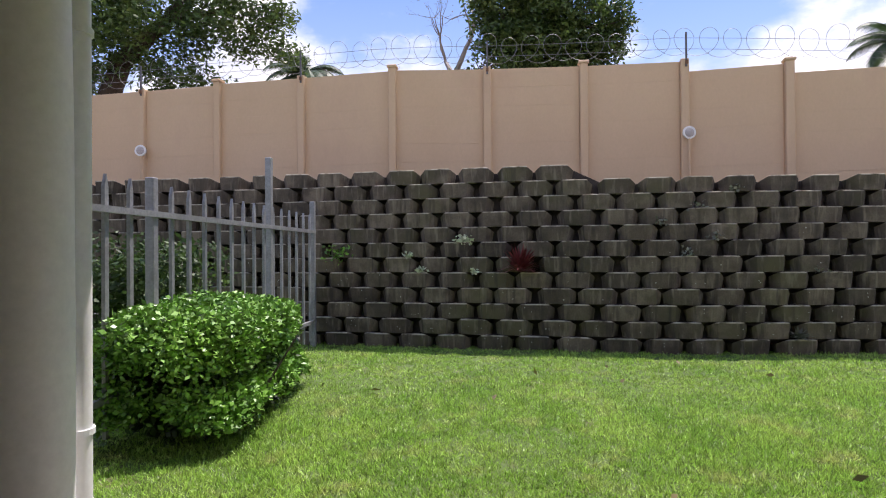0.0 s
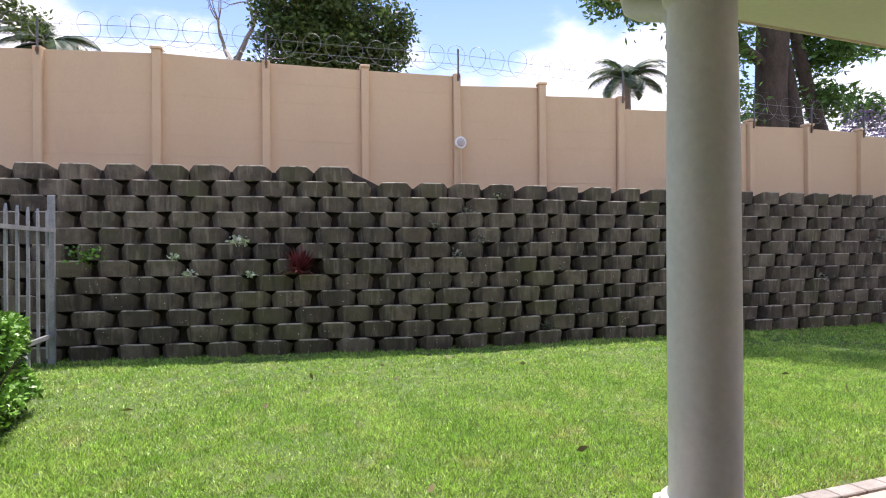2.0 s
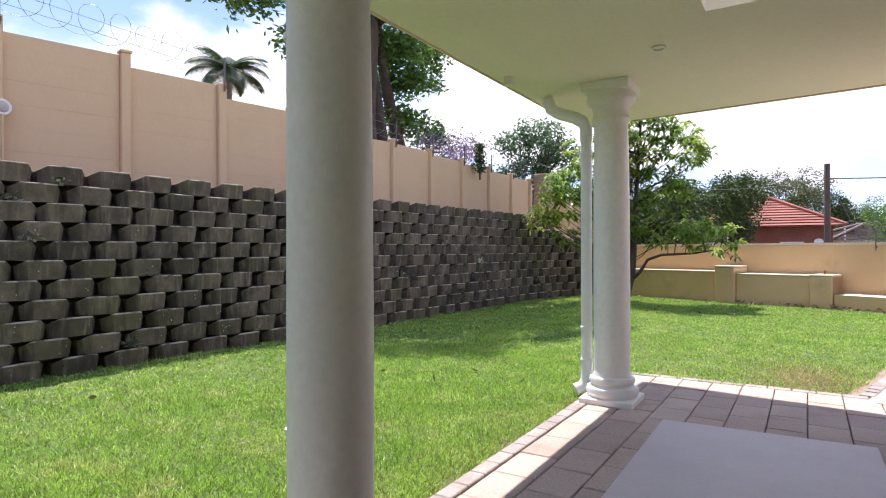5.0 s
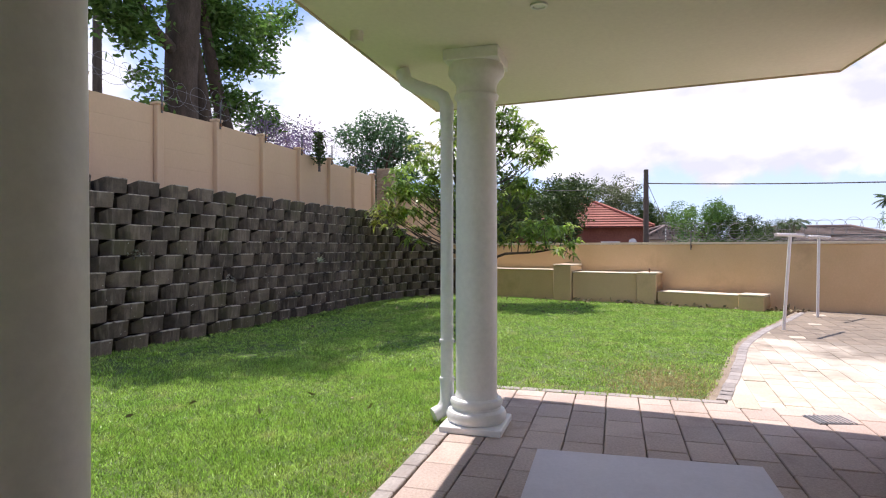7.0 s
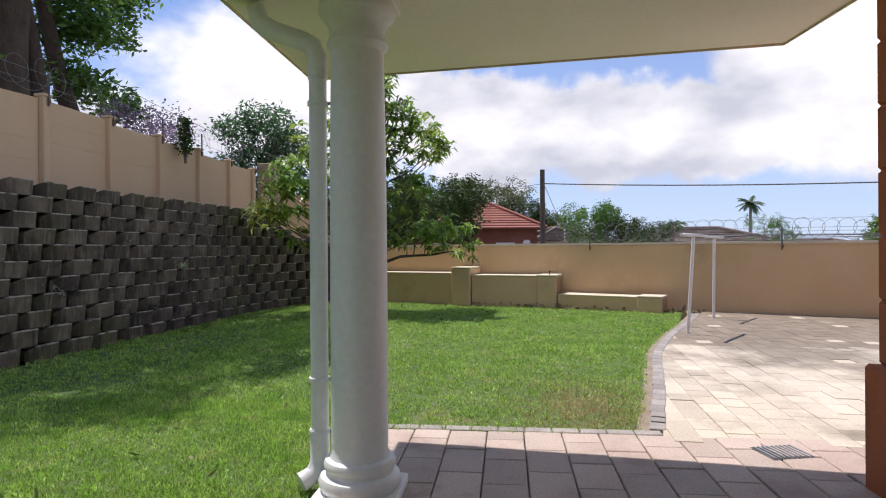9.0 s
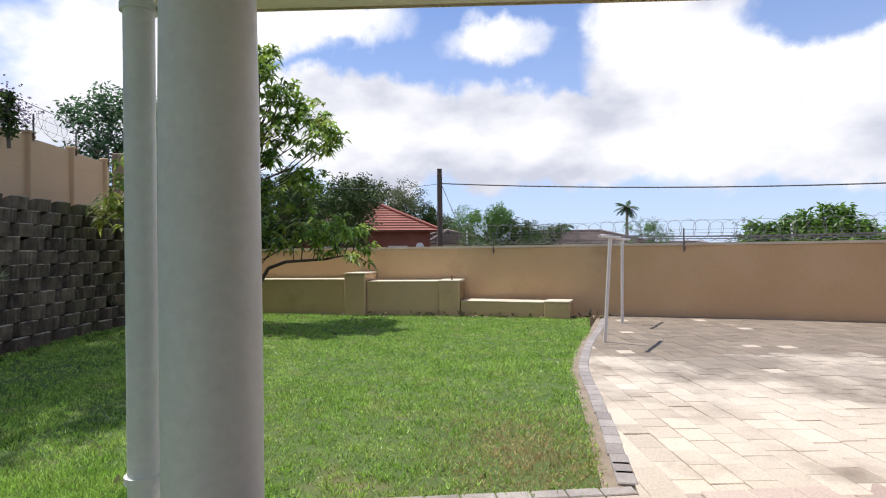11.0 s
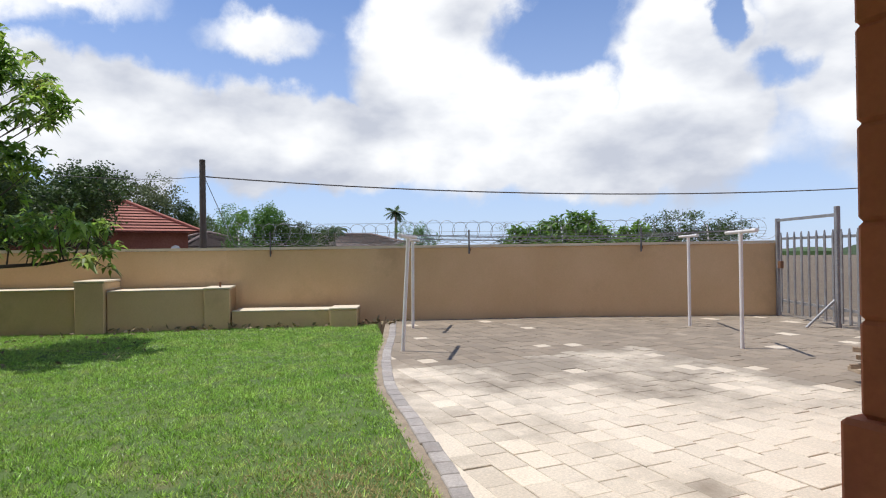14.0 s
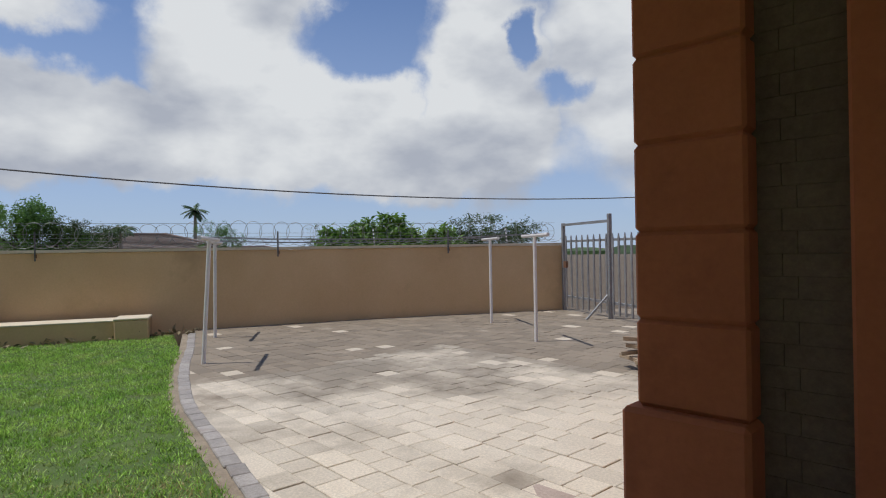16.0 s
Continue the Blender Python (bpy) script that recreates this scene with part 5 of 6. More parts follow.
# the tall tree that shades the lawn
tree("tall_tree", "tall old tree with dark twin trunks and airy green foliage", (7.6, 9.0, 2.0),
     [([(-0.25, 0, -0.1), (-0.2, 0, 1.8), (-0.15, 0.05, 3.4), (-0.1, 0.0, 5.2), (0.1, 0.1, 7.0)], [0.5, 0.42, 0.38, 0.40, 0.24]),
      ([(1.75, 0, 0.0), (1.6, 0, 2.3), (1.2, 0.05, 3.4), (0.75, 0, 4.6), (0.5, 0, 5.8)], [0.24, 0.2, 0.17, 0.15, 0.10]),
      ([(0.9, 0.1, 0.0), (0.75, 0.1, 2.4), (0.55, 0.1, 3.6), (0.35, 0.1, 4.8)], [0.26, 0.24, 0.18, 0.10]),
      ([(-0.2, 0, 3.9), (-0.9, 0.1, 4.3), (-1.6, 0.1, 4.9), (-2.2, 0.2, 5.7)], [0.16, 0.13, 0.10, 0.07])],
     M["bark"], M["leaf_feather"],
     [(6.0, 9.0, 6.2, 0.6, 0.6, 0.45), (5.4, 9.1, 6.5, 0.7, 0.6, 0.45), (6.4, 9.0, 5.2, 0.3, 0.4, 0.25), (6.9, 9.4, 4.7, 0.35, 0.4, 0.3), (10.1, 9.0, 7.6, 1.1, 0.8, 0.6), (9.2, 8.9, 6.5, 0.8, 0.7, 0.45), (10.9, 9.0, 6.8, 0.4, 0.4, 0.25), (11.9, 9.0, 8.7, 0.5, 0.5, 0.3),
      (9.5, 9.0, 5.3, 0.8, 0.6, 0.4), (10.7, 9.0, 5.1, 0.6, 0.5, 0.3), (8.6, 9.2, 7.3, 0.9, 0.8, 0.5), (8.7, 9.6, 5.9, 0.5, 0.6, 0.4), (7.5, 9.4, 8.9, 2.6, 1.6, 0.9), (4.6, 9.0, 8.0, 1.2, 1.0, 0.5), (3.3, 9.4, 7.2, 1.0, 0.9, 0.5), (3.9, 10.2, 8.4, 1.4, 1.2, 0.7),
      (5.0, 8.2, 10.6, 2.0, 1.2, 0.6), (6.4, 7.6, 10.8, 1.6, 1.0, 0.6), (8.2, 7.2, 11.2, 1.7, 1.1, 0.6), (4.2, 6.8, 10.6, 1.3, 0.9, 0.5), (5.8, 6.6, 10.8, 1.4, 0.8, 0.5), (7.4, 6.2, 10.8, 1.3, 0.8, 0.45), (9.4, 6.6, 11.0, 1.2, 0.8, 0.5),
      (4.4, 5.6, 10.4, 0.8, 0.4, 0.3), (7.25, 4.95, 11.0, 1.0, 0.45, 0.35), (8.9, 5.3, 11.0, 1.0, 0.4, 0.35), (5.9, 5.4, 10.9, 0.8, 0.35, 0.3), (6.9, 8.8, 11.6, 3.0, 1.6, 0.8), (9.9, 8.2, 11.6, 2.0, 1.2, 0.7)],
     46000, (0.2, 0.085), 0.1, 111, depth=3, limb=1.5, clump=0.17)
# dense round tree behind the panel wall
tree("dense_tree", "broad dense dark green tree behind the wall", (-2.8, 15.8, 2.2),
     [([(0, 0, -0.1), (0.1, 0, 2.0), (0, 0.1, 4.2)], [0.4, 0.33, 0.25])], M["bark"], M["leaf_mid"],
     [(-2.8, 15.8, 7.5, 1.5, 1.5, 0.8), (-4.7, 15.8, 6.2, 0.9, 0.9, 0.5), (-0.9, 15.8, 6.4, 0.9, 0.9, 0.55), (-3.6, 15.3, 6.6, 0.8, 0.8, 0.45), (-2.2, 15.2, 6.4, 0.7, 0.7, 0.4), (-1.5, 15.2, 7.2, 0.9, 0.8, 0.5), (-1.2, 15.3, 8.2, 1.1, 1.0, 0.6), (-3.9, 15.6, 7.6, 0.9, 0.9, 0.5), (-4.0, 15.8, 8.7, 1.1, 1.1, 0.7), (-0.8, 15.8, 7.6, 0.9, 0.9, 0.5), (-2.6, 15.4, 8.5, 1.1, 1.0, 0.6), (-2.7, 15.8, 9.8, 1.9, 1.6, 0.9), (-5.0, 15.9, 5.6, 0.6, 0.6, 0.35), (-0.5, 15.9, 5.8, 0.6, 0.6, 0.35), (-3.0, 16.2, 5.9, 0.9, 0.7, 0.3)],
     34000, (0.17, 0.085), 0.3, 121, depth=3, limb=1.3, clump=0.15)
tree("bare_tree", "leafless grey branching tree behind the wall", (-5.2, 19.5, 2.2),
     [([(0, 0, -0.1), (0.0, 0, 2.6), (-0.2, 0.1, 5.6)], [0.24, 0.2, 0.15])], M["pale_bark"], M["leaf_grey"],
     [(-5.6, 19, 10.5, 1.5, 1.5, 0.8)], 60, (0.12, 0.05), 0.2, 131, depth=4, limb=1.5)
tree("feathery_tree", "tall feathery green tree overhanging the wall", (-14.2, 11.8, 2.2),
     [([(0, 0, -0.1), (0.3, -0.2, 2.0), (1.0, -0.3, 3.6), (2.0, -0.2, 4.6)], [0.34, 0.28, 0.22, 0.15])], M["bark"], M["leaf_mid"],
     [(-12.6, 11.2, 6.3, 1.3, 1.1, 0.5), (-11.0, 11.7, 6.4, 1.0, 1.0, 0.35), (-13.6, 11, 5.6, 1.1, 1.0, 0.6), (-11.9, 11.5, 7.3, 1.5, 1.3, 0.5), (-10.2, 12.2, 7.0, 0.9, 0.9, 0.35), (-14.2, 11.2, 7.0, 1.5, 1.4, 0.8), (-9.7, 12.3, 6.2, 0.45, 0.5, 0.3), (-11.8, 11.5, 5.3, 1.0, 0.9, 0.35), (-10.8, 12, 8.2, 1.4, 1.2, 0.4)],
     20000, (0.15, 0.06), 0.2, 141, depth=3, limb=1.3, clump=0.14)
tree("blue_green_tree", "airy blue-green tree beyond the corner of the garden", (18.2, 8.4, 0),
     [([(0, 0, -0.1), (0.1, 0, 1.8), (0.2, 0.1, 3.8)], [0.2, 0.17, 0.12])], M["bark"], M["leaf_blue"],
     [(18.2, 8.2, 6.3, 1.0, 1.0, 0.5), (17.9, 9.3, 5.9, 0.8, 0.8, 0.45), (18.5, 7.4, 5.4, 0.9, 0.9, 0.5), (18.2, 8.6, 4.9, 1.1, 1.1, 0.5), (17.8, 9.6, 4.4, 0.8, 0.8, 0.4), (18.4, 7.6, 4.1, 1.0, 1.0, 0.45), (18.0, 8.8, 3.6, 1.2, 1.2, 0.4)],
     9000, (0.19, 0.075), 0.2, 151, depth=2, limb=1.0, clump=0.16)
tree("jacaranda_tree", "sparse tree with faded mauve blossom behind the wall", (12.4, 9.2, 2.2),
     [([(0, 0, -0.1), (0.1, 0, 0.9), (0.2, 0.1, 1.6)], [0.14, 0.12, 0.09])], M["pale_bark"], M["blossom"],
     [(11.6, 8.4, 4.6, 0.9, 0.8, 0.45), (12.7, 9.0, 4.7, 0.8, 0.8, 0.4), (10.5, 8.8, 4.6, 0.6, 0.6, 0.35)], 2600, (0.09, 0.05), 0.1, 161, depth=3, limb=0.7, clump=0.15)


def cypress(x, y, z, h):
    rng = np.random.default_rng(171)
    t = thing("creeper_post", "slim creeper-covered post rising above the wall", "plant", (x, y, z))
    part("post", Shape().tube([(0, 0, -0.4), (0, 0, h)], 0.03, 6), M["pole_wood"], t)
    c = rng.normal(size=(500, 3)) * [0.07, 0.07, 0.0] + np.column_stack([np.zeros(500), np.zeros(500), rng.uniform(-0.2, h, 500)])
    soup("foliage", leaves(rng, c, 0.09, 0.05, 0.2), 4, M["leaf_dark"], t)


cypress(8.5, 5.9, 3.6, 0.55)


def palm(x, y, z, h, r, seed, fronds=18, label="tall palm tree with arching feathered fronds", droop=1.0, low=0.05):
    rng = np.random.default_rng(seed)
    t = thing("palm_tree", label, "palm tree", (x, y, z))
    part("trunk", Shape().tube([(0, 0, -0.2), (0.05 * h, 0, h * 0.5), (0.03 * h, 0, h)], [h * 0.035, h * 0.026, h * 0.02], 8), M["pale_bark"], t, smooth=True)
    top = np.array([0.03 * h, 0, h])
    v = []
    ribs = Shape()
    for k in range(fronds):
        a = 2 * math.pi * k / fronds + rng.normal() * 0.15
        e = rng.uniform(low, 1.15)
        pts = []
        p, el = top.copy(), e
        for i in range(9):
            pts.append(p.copy())
            p = p + np.array([math.cos(a) * math.cos(el), math.sin(a) * math.cos(el), math.sin(el)]) * r / 8
            el -= (0.17 + 0.05 * i * 0.4) * droop
        ribs.tube(pts, [0.02 * r * (1 - 0.1 * i) for i in range(9)], 4)
        side = np.array([-math.sin(a), math.cos(a), 0])
        for i in range(1, 9):
            for f in (0.0, 0.25, 0.5, 0.75):
                b = pts[i - 1] + (pts[i] - pts[i - 1]) * f
                ln = r * 0.30 * math.sin(math.pi * min(0.97, (i - 1 + f) / 8 * 0.85 + 0.15))
                u = (pts[i] - pts[i - 1]) / (r / 8)
                for sg in (-1, 1):
                    d = side * sg * 0.8 + u * 0.55 + np.array([0, 0, -0.45])
                    tip = b + d * ln
                    w = u * 0.022 * r
                    v += [b - w, b + w, tip]
    part("ribs", ribs, M["leaf_palm"], t)
    soup("fronds", np.array(v), 3, M["leaf_palm"], t)


palm(-11.5, 21.2, 2.2, 6.2, 1.9, 181)
palm(7.85, 15.5, 2.2, 5.3, 1.7, 182)

# ---- beyond the far wall ----
def far_tree(x, y, h, r, mat, seed, label, n=2600, base=-1.0):
    rng = np.random.default_rng(seed)
    balls = [(x + rng.normal() * r * 0.45, y + rng.normal() * r * 0.45, base + h * rng.uniform(0.45, 0.85), r * rng.uniform(0.35, 0.6), r * rng.uniform(0.35, 0.6), h * rng.uniform(0.12, 0.2)) for _ in range(11)]
    tree("tree", label, (x, y, base), [([(0, 0, -0.2), (0, 0, h * 0.25), (0.1, 0, h * 0.45)], [r * 0.08, r * 0.07, r * 0.05])], M["bark"], M[mat], balls, n * 3, (r * 0.065, r * 0.038), 0.1, seed, depth=1, limb=h * 0.2, clump=r * 0.07)


def far_house(x, y, w, d, h, rise, roof, wall, rz, label):
    t = thing("house", label, "house", (x, y, -0.5), rz=rz)
    part("wall", Shape().box((0, 0, h / 2), (w, d, h)), M[wall], t)
    o = 0.5
    a, b = w / 2 + o, d / 2 + o
    rl = max(0.2, a - b)
    s = Shape()
    v = [(-a, -b, h), (a, -b, h), (a, b, h), (-a, b, h), (-rl, 0, h + rise), (rl, 0, h + rise)]
    s.add(v, [(0, 1, 5, 4), (1, 2, 5), (2, 3, 4, 5), (3, 0, 4), (3, 2, 1, 0)])
    ro = part("roof", s, M[roof], t)
    # courses of tiles, each a small step
    s = Shape()
    k = 14
    for i in range(k):
        f0, f1 = i / k, (i + 0.96) / k
        for (p0, p1, q0, q1) in ((0, 1, 4, 5), (2, 3, 5, 4), (1, 2, 5, 5), (3, 0, 4, 4)):
            A, B, C, D = (Vector(v[j]) for j in (p0, p1, q0, q1))
            up = Vector((0, 0, 0.05))
            s.add([A.lerp(C, f0) + up * 1.6, B.lerp(D, f0) + up * 1.6, B.lerp(D, f1) + up * 0.5, A.lerp(C, f1) + up * 0.5], [(0, 1, 2, 3)])
    part("tiling", s, M[roof], ro)["kind"] = "stuff"
    s = Shape()
    for p, q in ((4, 5), (0, 4), (1, 5), (2, 5), (3, 4)):
        s.tube([Vector(v[p]) + Vector((0, 0, 0.1)), Vector(v[q]) + Vector((0, 0, 0.12))], 0.09, 6)
    part("ridge", s, M[roof], ro)
    for sx in (-0.28, 0.1, 0.36):
        for sy in (-1, 1):
            win = part("window", Shape().box((w * sx, sy * (d / 2 + 0.02), h * 0.55), (1.1, 0.06, 1.1)), M["white"], t)
            part("pane", Shape().box((w * sx, sy * (d / 2 + 0.055), h * 0.55), (0.95, 0.03, 0.95)), M["glass_dark"], win)
    for sy in (-0.25, 0.25):
        for sx in (-1, 1):
            win = part("window", Shape().box((sx * (w / 2 + 0.02), d * sy, h * 0.55), (0.06, 1.1, 1.1)), M["white"], t)
            part("pane", Shape().box((sx * (w / 2 + 0.055), d * sy, h * 0.55), (0.03, 0.95, 0.95)), M["glass_dark"], win)
    return t


far_house(34.5, 1.6, 7.0, 7.5, 3.0, 2.2, "roof_tile", "red_wall", 8, "house with red tiled hip roof and dark red walls")
far_house(44.0, -4.6, 5, 5, 2.4, 1.0, "roof_grey", "pale_wall", 20, "small pale house with a low roof")
far_house(48.0, -15.8, 13, 8, 2.1, 1.3, "roof_grey", "red_wall", 75, "low house with a brown hip roof")
far_house(60.0, -32, 12, 9, 1.5, 1.0, "roof_grey", "pale_wall", 60, "low pale house with a brown roof")


def dish():
    t = thing("satellite_dish", "pale satellite dish by the red house", "satellite dish", (30.2, -1.95, 1.62))
    s = Shape().lathe([(0.02, 0.0), (0.12, 0.03), (0.2, 0.08), (0.21, 0.09)], n=20)
    rot = Matrix.Rotation(radians(-60), 4, "Y")
    s.v = [tuple(rot @ Vector(p)) for p in s.v]
    part("bowl", s, M["galv"], t, smooth=True)
    part("mast", Shape().tube([(0, 0, 0), (0.3, 0, -0.3), (0.3, 0, -2.3)], 0.03, 6), M["galv"], t)


dish()


def utility_pole():
    t = thing("utility_pole", "dark timber telephone pole with cables", "utility pole", (16.0, -1.98, -1.0))
    part("pole", Shape().tube([(0, 0, 0), (0, 0, 4.90)], [0.105, 0.076], 10), M["pole_wood"], t, smooth=True)
    part("guy_wire", Shape().tube([(0, 0, 4.55), (0.25, -1.3, 1.5)], 0.011, 4), M["gutter_dark"], t)
    a = Vector((0.0, -0.05, 4.45))
    b = Vector((-10.7, -28.2, 5.0))
    pts = [a.lerp(b, k / 24) + Vector((0, 0, -0.75 * 4 * (k / 24) * (1 - k / 24))) for k in range(25)]
    part("cable", Shape().tube(pts, 0.019, 5), M["gutter_dark"], t)
    b = Vector((-6.3, 15.95, 10.2))
    pts = [a.lerp(b, k / 24) + Vector((0, 0, -2.2 * 4 * (k / 24) * (1 - k / 24))) for k in range(25)]
    part("cable", Shape().tube(pts, 0.008, 5), M["gutter_dark"], t)
    t = thing("utility_pole", "dark timber telephone pole behind the panel wall", "utility pole", (9.7, 14.0, 2.0))
    part("pole", Shape().tube([(0, 0, -0.1), (0, 0, 7.4)], [0.16, 0.12], 10), M["pole_wood"], t, smooth=True)


utility_pole()

far_tree(25.0, 1.9, 6.0, 2.0, "leaf_dark", 201, "broad dark green tree beyond the wall", 6500)
far_tree(27.0, 5.2, 6.4, 2.6, "leaf_dark", 202, "dark green tree beyond the wall", 6500)
far_tree(25.0, 9.0, 5.5, 3.0, "leaf_dark", 209, "dark green tree beyond the wall", 5000)
far_tree(49.0, -0.6, 8.6, 2.9, "leaf_olive", 203, "thin grey-green tree behind the red house", 4000)
far_tree(49.0, -3.8, 6.7, 2.3, "leaf_dark", 204, "dark green tree behind the red house", 4000)
far_tree(28.6, -5.75, 4.9, 1.6, "leaf_feather", 205, "bushy green tree beyond the wall", 4500)
far_tree(28.4, -6.95, 4.2, 1.2, "leaf_dark", 206, "dark green tree beyond the wall", 3000)
far_tree(33.8, -9.6, 4.1, 1.3, "leaf_dark", 207, "dark bushy tree beyond the wall", 3000)
far_tree(40.0, -19.2, 5.0, 1.2, "leaf_feather", 208, "round green tree beyond the wall", 3000)
far_tree(60, 12, 8.5, 6.0, "leaf_dark", 212, "dark green tree in the distance", 3000)
far_tree(66, -7, 6.5, 4.0, "leaf_dark", 213, "dark green tree in the distance", 2200)
palm(54.0, -23.5, -1.0, 6.5, 1.45, 184, 17, droop=0.5, low=-0.7)
palm(33.2, -10.8, -1.0, 3.7, 1.0, 185, 12, "small palm tree beyond the wall")


def papaya_row():
    rng = np.random.default_rng(230)
    for k in range(9):
        x, y = 17.1 - 0.33 * k, -13.0 - 0.42 * k + rng.normal() * 0.15
        h = 2.25 + rng.uniform(-0.2, 0.35) - 0.06 * abs(k - 4)
        t = thing("fruit_tree", "bright green young fruit tree over the wall", "tree", (x, y, -0.3), "bright fruit trees beyond the wall")
        part("trunk", Shape().tube([(0, 0, -0.2), (0.03, 0, h)], [0.07, 0.04], 6), M["pale_bark"], t)
        pts = in_balls(rng, [(0, 0, h * 0.9, 0.55, 0.55, 0.5), (0.1, 0.1, h * 1.12, 0.28, 0.28, 0.3), (-0.2, 0.3, h * 0.75, 0.5, 0.5, 0.3)], 900, 0.2)
        soup("crown", leaves(rng, pts, 0.24, 0.09, 0.35), 4, M["leaf_bright"], t)


papaya_row()
far_tree(19.2, -22.9, 4.3, 1.5, "leaf_dark", 221, "dark green tree beyond the gate", 2600)
far_tree(17.6, -24.4, 4.1, 1.5, "leaf_dark", 222, "dark green tree beyond the gate", 2600)
far_tree(20.5, -14.5, 3.7, 0.8, "leaf_dark", 223, "small dark tree beyond the wall", 1600)


def distance():
    """Low hazy land far away."""
    rng = np.random.default_rng(240)
    sh = Shape()
    for k in range(40):
        a = radians(-75 + 150 * k / 39)
        x, y = 150 * math.cos(a), 150 * math.sin(a)
        sh.tube([(x, y, -3), (x, y, -0.5 + rng.uniform(0, 1.2)), (x, y, 1.0 + rng.uniform(0, 1.0))], [9, 8, 2.0], 10)
    structure("backdrop", sh, M["leaf_dark"], "low dark hills in the far distance", "hills", True)


distance()


# ---- terrace blocks ----
def block_mesh(name, w, mat):
    s = Shape()
    f, r = w / 2, w / 2 + 0.075
    plan = [(-f, 0.016), (-f + 0.014, 0.0), (f - 0.014, 0.0), (f, 0.016), (r, 0.125), (r, BLOCK_D), (-r, BLOCK_D), (-r, 0.125)]
    h = COURSE - 0.003
    n = len(plan)
    dip = [0.005, 0, 0, 0.005, 0.06, 0.07, 0.07, 0.06]
    v = [(x * 0.92, y + 0.012, 0) for x, y in plan] + [(x, y, h - 0.007 - q) for (x, y), q in zip(plan, dip)] + [(x * 0.97, 0.007 + y * 0.97, h - q) for (x, y), q in zip(plan, dip)]
    v += [(x * 0.72, 0.05 + y * 0.72, h - q) for (x, y), q in zip(plan, dip)] + [(x * 0.70, 0.055 + y * 0.70, h - 0.09) for x, y in plan]
    fc = [(i, (i + 1) % n, n + (i + 1) % n, n + i) for i in range(n)]
    for lv in (1, 2, 3):
        fc += [(lv * n + i, lv * n + (i + 1) % n, (lv + 1) * n + (i + 1) % n, (lv + 1) * n + i) for i in range(n)]
    fc += [tuple(range(4 * n, 5 * n)), tuple(reversed(range(n)))]
    s.add(v, fc)
    return s


def terrace_blocks():
    rng = np.random.default_rng(301)
    shapes = [block_mesh("block", w, M["block"]) for w in (0.365, 0.35, 0.38, 0.36)]
    meshes = [s.mesh("block", M["block"]) for s in shapes]
    rest = Shape()
    made = 0
    count = int(TERRACE_LENGTH / PITCH)
    for row in range(12):
        for k in range(count + 1):
            s_ = (k + 0.5 * (row % 2)) * PITCH + rng.normal() * 0.012
            if s_ > TERRACE_LENGTH - 0.1:
                continue
            p, d = place_block(s_)
            if row >= rows_at(p):
                continue
            nrm = Vector((-d.y, d.x, 0))
            q = p + nrm * (SETBACK * row + rng.normal() * 0.012)
            m = Matrix.Translation((q.x, q.y, row * COURSE - 0.03)) @ Matrix.Rotation(math.atan2(d.y, d.x) + rng.normal() * 0.04, 4, "Z") @ Matrix.Rotation(rng.normal() * 0.014, 4, "Y")
            i = int(rng.integers(0, 4))
            if -8.0 < p.x < 3.2 and made < 300:
                ob = new("block", meshes[i])
                ob.parent = terrace
                ob.matrix_world = m
                made += 1
            else:
                rest.add([m @ Vector(v) for v in shapes[i].v], shapes[i].f)
    ob = part("blocks", rest, M["block_far"], terrace)
    ob["kind"] = "stuff"
    # pale lichen crusts on block faces
    v = []
    for _ in range(420):
        s_ = rng.uniform(6, TERRACE_LENGTH - 3)
        p, d = place_block(s_)
        row = min(int(abs(rng.normal()) * 3), rows_at(p) - 1)
        nrm = Vector((-d.y, d.x, 0))
        k = round(s_ / PITCH - 0.5 * (row % 2))
        p, d = place_block((k + 0.5 * (row % 2)) * PITCH)
        c = p + d * rng.uniform(-0.15, 0.15) + nrm * (SETBACK * row - 0.012)
        z = row * COURSE - 0.03 + rng.uniform(0.02, 0.18)
        r = rng.uniform(0.003, 0.009)
        up = Vector((0, 0, 1))
        for ang in range(6):
            a = math.pi * 2 * ang / 6
            q = c + d * math.cos(a) * r * rng.uniform(0.6, 1.3) + Vector((0, 0, z)) + up * math.sin(a) * r * rng.uniform(0.6, 1.3)
            v.append((q.x, q.y, q.z))
    lich = soup("lichen", np.array(v), 6, M["lichen"], terrace)
    lich["kind"] = "stuff"


terrace_blocks()


